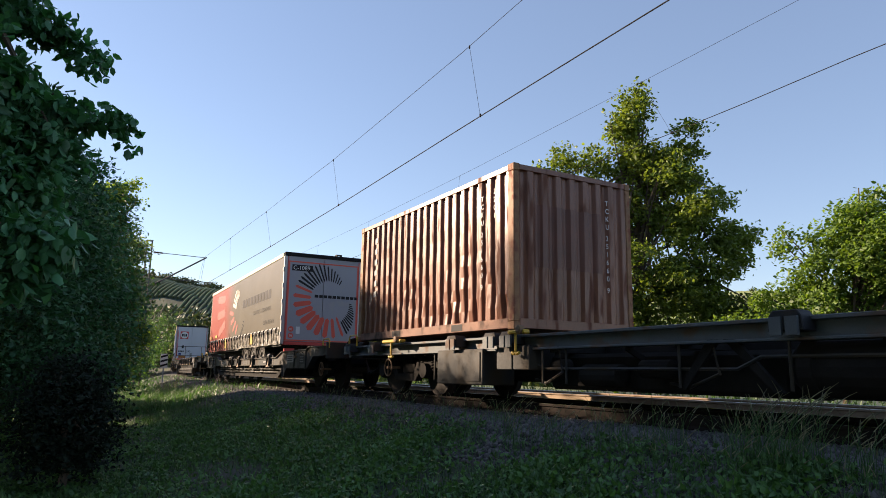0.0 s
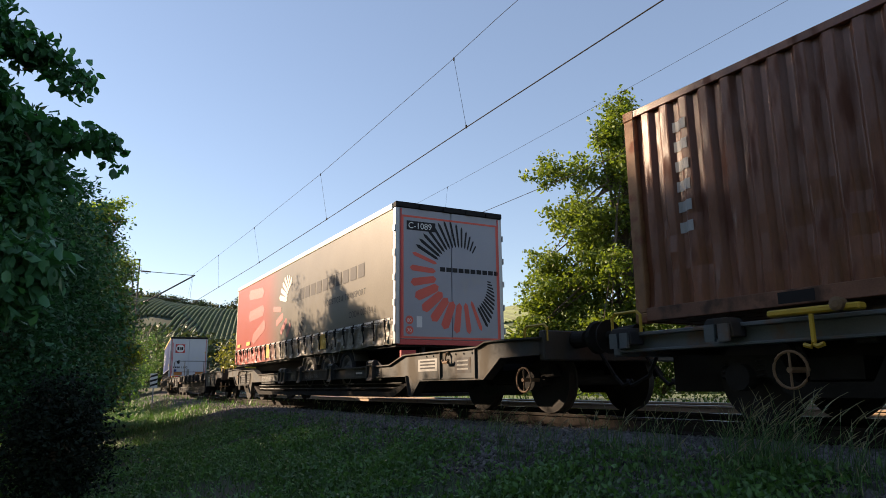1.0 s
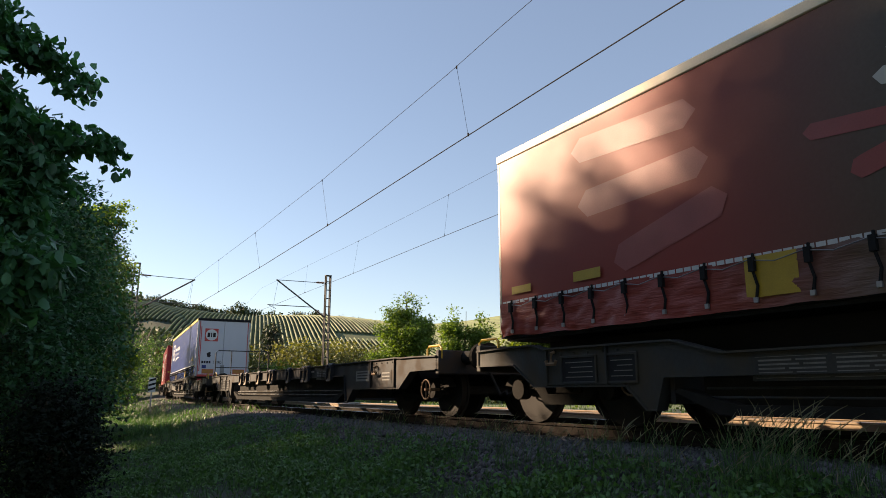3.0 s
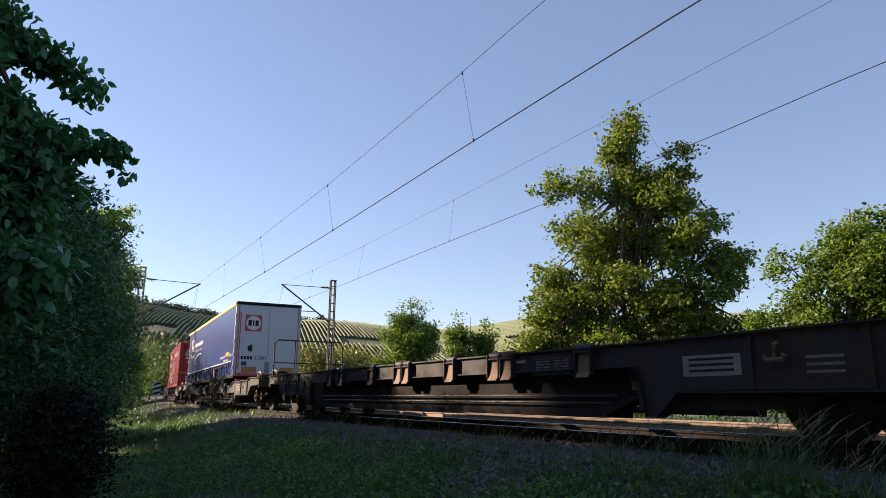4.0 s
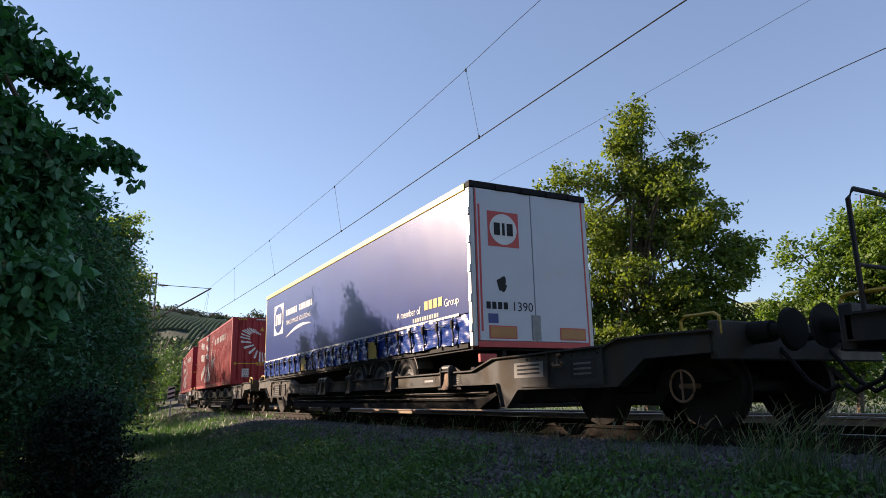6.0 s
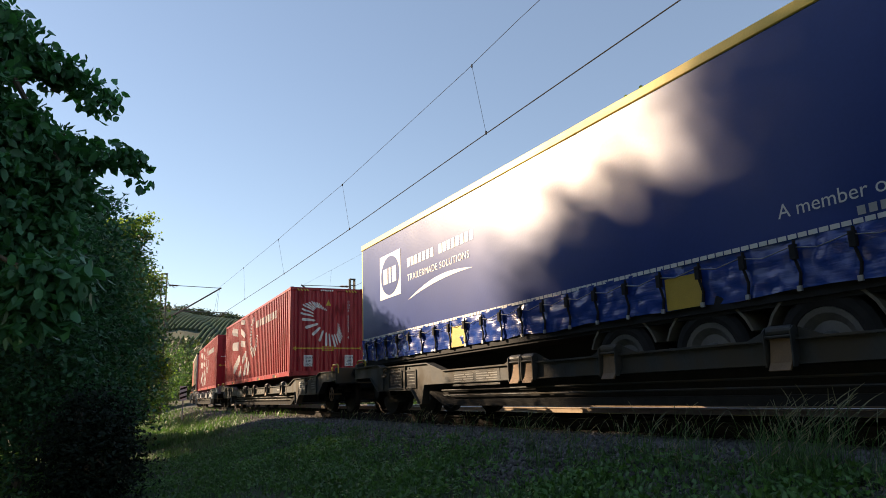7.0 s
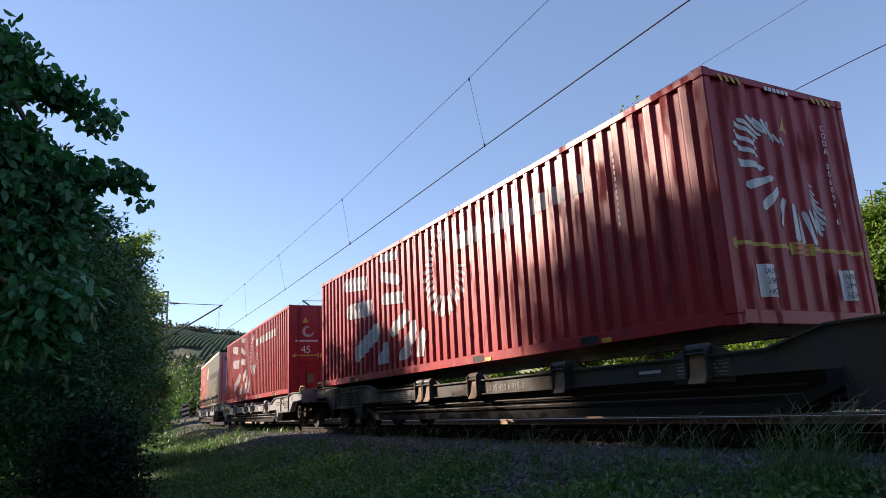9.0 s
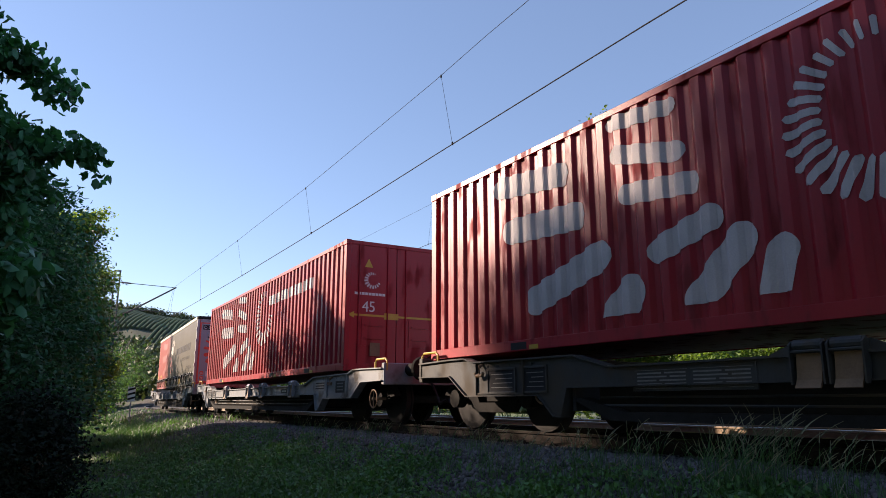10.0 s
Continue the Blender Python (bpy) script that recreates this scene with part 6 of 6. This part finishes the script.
# woods along the ridge
def far_woods():
    blobs = []
    for az in np.arange(2, 62, 0.55):
        tall = 1.0 if az < 15.5 else (0.55 if az < 20.5 else (0.4 if 22 < az < 23.8 else 0.12))
        if rng.uniform() > tall + 0.15:
            continue
        d = 285 + rng.uniform(-12, 12)
        x, y, _ = at(az, 0, d)
        s = rng.uniform(2.2, 4.2) * (0.45 + 0.55 * tall)
        blobs.append((x, y, ground_z(x, y) + s * 0.6, s, s, s * 1.0))
    for az in np.arange(-10, 14, 0.8):
        x, y, _ = at(az + rng.uniform(-0.3, 0.3), 0, rng.uniform(105, 150))
        s = rng.uniform(2.5, 4)
        blobs.append((x, y, ground_z(x, y) + s * 0.9, s, s, s * 1.1))
    for az in np.arange(12, 66, 1.1):
        x, y, _ = at(az + rng.uniform(-0.4, 0.4), 0, rng.uniform(75, 100))
        s = rng.uniform(0.9, 2.0)
        blobs.append((x, y, ground_z(x, y) + s * 0.6, s, s, s))
    pts, _ = crown_points(blobs, 46000, 0.5, 8)
    tagged(new("ridge_woods", leaf_mesh("ridge_woods", pts, 0.95, M_FAR_LEAF)), "dark green woods along the hill's ridge", "woods", kind="stuff")


far_woods()


def vineyard():
    bm = bmesh.new()
    d = Vector((0.26, 0.966))
    nrm = Vector((d.y, -d.x))
    for i in range(-58, 192):
        w = i * 1.2
        prev = None
        for k in range(31):
            a = 105 + k * 5.6
            p = d * a + nrm * w
            az = math.degrees(math.atan2(p.x, p.y))
            if not (4 < az < 62) or p.length > 282 or p.length < 150 or 196 < p.length < 200:
                prev = None
                continue
            z = ground_z(p.x, p.y)
            h = 0.75 + 0.2 * noise.noise((p.x, p.y, 0))
            ring = [bm.verts.new((p.x + nrm.x * o, p.y + nrm.y * o, z + q)) for o, q in ((-0.2, 0.05), (-0.26, 0.4), (-0.1, h), (0.1, h), (0.26, 0.4), (0.2, 0.05))]
            if prev:
                for j in range(5):
                    bm.faces.new((prev[j], prev[j + 1], ring[j + 1], ring[j]))
            prev = ring
    tagged(part("vineyard_rows", bm, M_VINE), "green vine rows running up the hill", "vineyard", kind="stuff")


vineyard()


# ------------------------------------------------------------- grass, stones, weeds
def stones(n, y0, y1, u0, u1, size):
    y = y0 + (y1 - y0) * rng.uniform(size=n) ** 1.6
    u = rng.uniform(u0, u1, n)
    base = np.array([[0, 0, 1], [1, 0, 0], [0, 1, 0], [-1, 0, 0], [0, -1, 0], [0, 0, -1]], float)
    tri = np.array([[0, 1, 2], [0, 2, 3], [0, 3, 4], [0, 4, 1], [5, 2, 1], [5, 3, 2], [5, 4, 3], [5, 1, 4]])
    c = np.array([(cx(b) + a, b, ground_z(cx(b) + a, b)) for a, b in zip(u, y)])
    s = size * rng.uniform(0.5, 1.25, (n, 1, 1)) * (1 + 0.35 * rng.uniform(-1, 1, (n, 6, 3)))
    ang = rng.uniform(0, 6.28, n)
    v = base[None] * s
    ca, sa = np.cos(ang)[:, None], np.sin(ang)[:, None]
    tl = rng.normal(0, 0.6, n)
    ct, st = np.cos(tl)[:, None], np.sin(tl)[:, None]
    x, yy, z = v[..., 0], v[..., 1], v[..., 2] * 0.75
    yy, z = yy * ct - z * st, yy * st + z * ct
    v = np.stack([x * ca - yy * sa, x * sa + yy * ca, z], -1) + c[:, None, :] + np.array([0, 0, size * 0.15])
    f = (tri[None] + (np.arange(n) * 6)[:, None, None]).reshape(-1, 3)
    return numpy_mesh("ballast_stones", v.reshape(-1, 3), f, M_STONE)


tagged(new("ballast_stones", stones(50000, 2.0, 60, -3.15, -0.86, 0.042)), "grey-brown broken ballast stones on the track shoulder", "ballast", kind="stuff")
tagged(new("ballast_stones", stones(12000, 2.0, 34, -0.55, 6.4, 0.036)), "grey-brown broken ballast stones between the rails", "ballast", kind="stuff")


def blades(name, pts, hs, width, material, lean=0.5):
    """Curved grass blades: two-segment tapering strips."""
    n = len(pts)
    az = rng.uniform(0, 6.28, n)
    d = np.stack([np.cos(az), np.sin(az), np.zeros(n)], 1)
    s = np.stack([-np.sin(az), np.cos(az), np.zeros(n)], 1) * width
    h = np.asarray(hs)[:, None]
    ln = lean * rng.uniform(0.3, 1.3, n)[:, None]
    up = np.array([0, 0, 1.0])
    p = np.asarray(pts)
    mid = p + up * h * 0.6 + d * h * ln * 0.3
    tip = p + up * h * 0.95 + d * h * ln
    v = np.stack([p - s, p + s, mid + s * 0.8, mid - s * 0.8, tip], 1).reshape(-1, 3)
    b = np.arange(n)[:, None] * 5
    f = np.concatenate([b + [0, 1, 2], b + [0, 2, 3], b + [3, 2, 4]], 1).reshape(-1, 3)
    return numpy_mesh(name, v, f, material)


def scatter(n, x0, x1, y0, y1, keep):
    out = []
    while len(out) < n:
        x, y = rng.uniform(x0, x1), y0 + (y1 - y0) * rng.uniform() ** 1.5
        if rng.uniform() < keep(x, y):
            out.append((x, y, ground_z(x, y) - 0.01))
    return np.array(out)


def meadow(x, y):
    u = x - cx(y)
    patch = 0.55 + 0.9 * noise.noise((x * 0.7, y * 0.7, 2))
    base = 1.0 if u < -3.6 else (0.85 if u < -2.9 else (0.4 if u < -2.3 else 0.03))
    path = 0.45 if -6.2 < u < -5.0 and y > 8 else 1.0
    return max(0.12 * base, base * path * patch)


g = scatter(110000, -2.5, 5.2, 2.4, 32, meadow)
tagged(new("meadow_grass", blades("meadow_grass", g, rng.uniform(0.05, 0.17, len(g)), 0.005, M_GRASS, 0.7)), "short dark green grass along the path", "grass", kind="stuff")
g = scatter(44000, 0.5, 9.0, 22, 62, lambda x, y: 1.0 if x - cx(y) < -4.6 else (0.35 if x - cx(y) < -3.6 else 0.1) if x - cx(y) < -3.0 else (0.05 if x - cx(y) < -2.3 else 0.02))
tagged(new("verge_grass", blades("verge_grass", g, rng.uniform(0.1, 0.32, len(g)), 0.012, M_GRASS, 0.7)), "longer green grass at the far bend of the path", "grass", kind="stuff")
g = scatter(90000, -2.0, 4.9, 2.6, 18, lambda x, y: max(0.0, meadow(x, y) * (0.2 + 1.6 * max(0, noise.noise((x * 1.1, y * 1.1, 9))))))
tagged(new("weeds", leaf_mesh("weeds", g + np.array([0, 0, 0.07]) + rng.uniform(-1, 1, (len(g), 3)) * np.array([0.04, 0.04, 0.06]), 0.06, M_WEED, -0.2)), "low leafy weeds in the grass", "weeds", kind="stuff")


g = np.concatenate([scatter(26000, -12, 4.9, -9, 2.5, lambda x, y: 1.0), scatter(22000, -12, -2.4, 2.4, 30, lambda x, y: 1.0)])
tagged(new("rough_grass", blades("rough_grass", g, rng.uniform(0.06, 0.2, len(g)), 0.008, M_GRASS, 0.8)), "rough shaded grass under the trees", "grass", kind="stuff")


g = scatter(18000, 13.4, 18.5, 3.0, 45, lambda x, y: 1.0 if 6.7 < x - cx(y) < 10.5 else 0.0)
tagged(new("far_verge_grass", blades("far_verge_grass", g, rng.uniform(0.25, 0.8, len(g)), 0.014, M_LEAF_MID, 0.6)), "tall green weeds on the far verge of the line", "grass", kind="stuff")


def tall_grass(cxy, n, h):
    """A tuft of arching stalks with nodding seed heads."""
    t = tagged(new("tall_grass"), "tuft of tall grass with pale nodding seed heads", "grass", group="tall grass along the ballast")
    x0, y0 = cxy
    z0 = ground_z(x0, y0)
    sb, hb, lb = bmesh.new(), bmesh.new(), []
    for _ in range(n):
        a = rng.uniform(0, 6.28)
        b = Vector((x0 + rng.normal() * 0.10, y0 + rng.normal() * 0.16, z0 - 0.02))
        hh = h * rng.uniform(0.55, 1.1)
        lean = Vector((0.22 * math.cos(a), 0.26 * math.sin(a) - 0.14, 0)) * hh
        arc = [b + Vector((0, 0, hh * (f - 0.17 * f ** 3))) + lean * (1.25 * f ** 2.2) for f in (0, 0.35, 0.6, 0.75, 0.84, 0.92, 1.0)]
        tube(sb, arc[:4], 0.0026, 3, 0.0018, cap=False)
        tube(hb, arc[3:], 0.0042, 4, 0.001, cap=False)
        for _k in range(2):
            lb.append((b.x + rng.normal() * 0.02, b.y + rng.normal() * 0.02, b.z))
    part("stalks", sb, M_GRASS, t)
    part("seed_heads", hb, M_SEED, t, "pale straw-coloured seed heads")
    part("blades", blades("blades", np.array(lb), rng.uniform(0.2, 0.7, len(lb)) * h, 0.0021, M_GRASS, 0.9), M_GRASS, t)


for i in range(46):
    y = 2.4 + 11.5 * (i / 46) ** 1.25 + rng.uniform(-0.12, 0.12)
    tall_grass((cx(y) - rng.uniform(2.05, 2.9), y), int(rng.uniform(7, 15)), rng.uniform(0.38, 0.66))
for x, y, k, h in ((4.85, 3.3, 44, 0.74), (4.75, 3.45, 36, 0.7), (4.9, 3.65, 34, 0.66), (4.95, 4.6, 18, 0.56), (4.8, 2.7, 22, 0.62), (4.9, 5.4, 16, 0.5)):
    tall_grass((x, y), k, h)
# sunlit tuft at the far bend of the path
for x, y in ((4.1, 27.5), (4.3, 28.5), (3.7, 27.0), (3.9, 29.5)):
    tall_grass((x, y), 24, 0.8)


def track_sign(x, y):
    s = tagged(new("track_sign"), "small black and white striped trackside board on a post", "sign")
    z0 = ground_z(x, y)
    boxes("post", M_ZINC, s, (x - 0.03, x + 0.03, y - 0.03, y + 0.03, z0, z0 + 1.6))
    b = boxes("board", M_WHITE, s, (x - 0.17, x + 0.17, y - 0.05, y - 0.03, z0 + 0.95, z0 + 1.65))
    for k in range(3):
        bm = bmesh.new()
        v = [bm.verts.new((x + dx, y - 0.053, z0 + 1.0 + 0.22 * k + dz)) for dx, dz in ((-0.165, 0), (0.165, 0.1), (0.165, 0.2), (-0.165, 0.1))]
        bm.faces.new(v)
        part("stripe", bm, M_BLACKPRINT, b)


track_sign(4.9, 36.5)


# ------------------------------------------------------------- what moves
def motions():
    """The train passes: each wagon and each load follows the line."""
    for thing, s, L, z, tilt in LOADS:
        rows = []
        for k in range(21):
            t = k * 0.5
            y = s - SPEED * t - 0.5 * EASE * t * t
            a = Vector((cx(y), y))
            b = Vector((cx(y + L), y + L))
            rows.append((t, pose(a.x, a.y, z, tilt, 0, -math.degrees(math.atan2(b.x - a.x, b.y - a.y)))))
        walk(thing, rows)


motions()
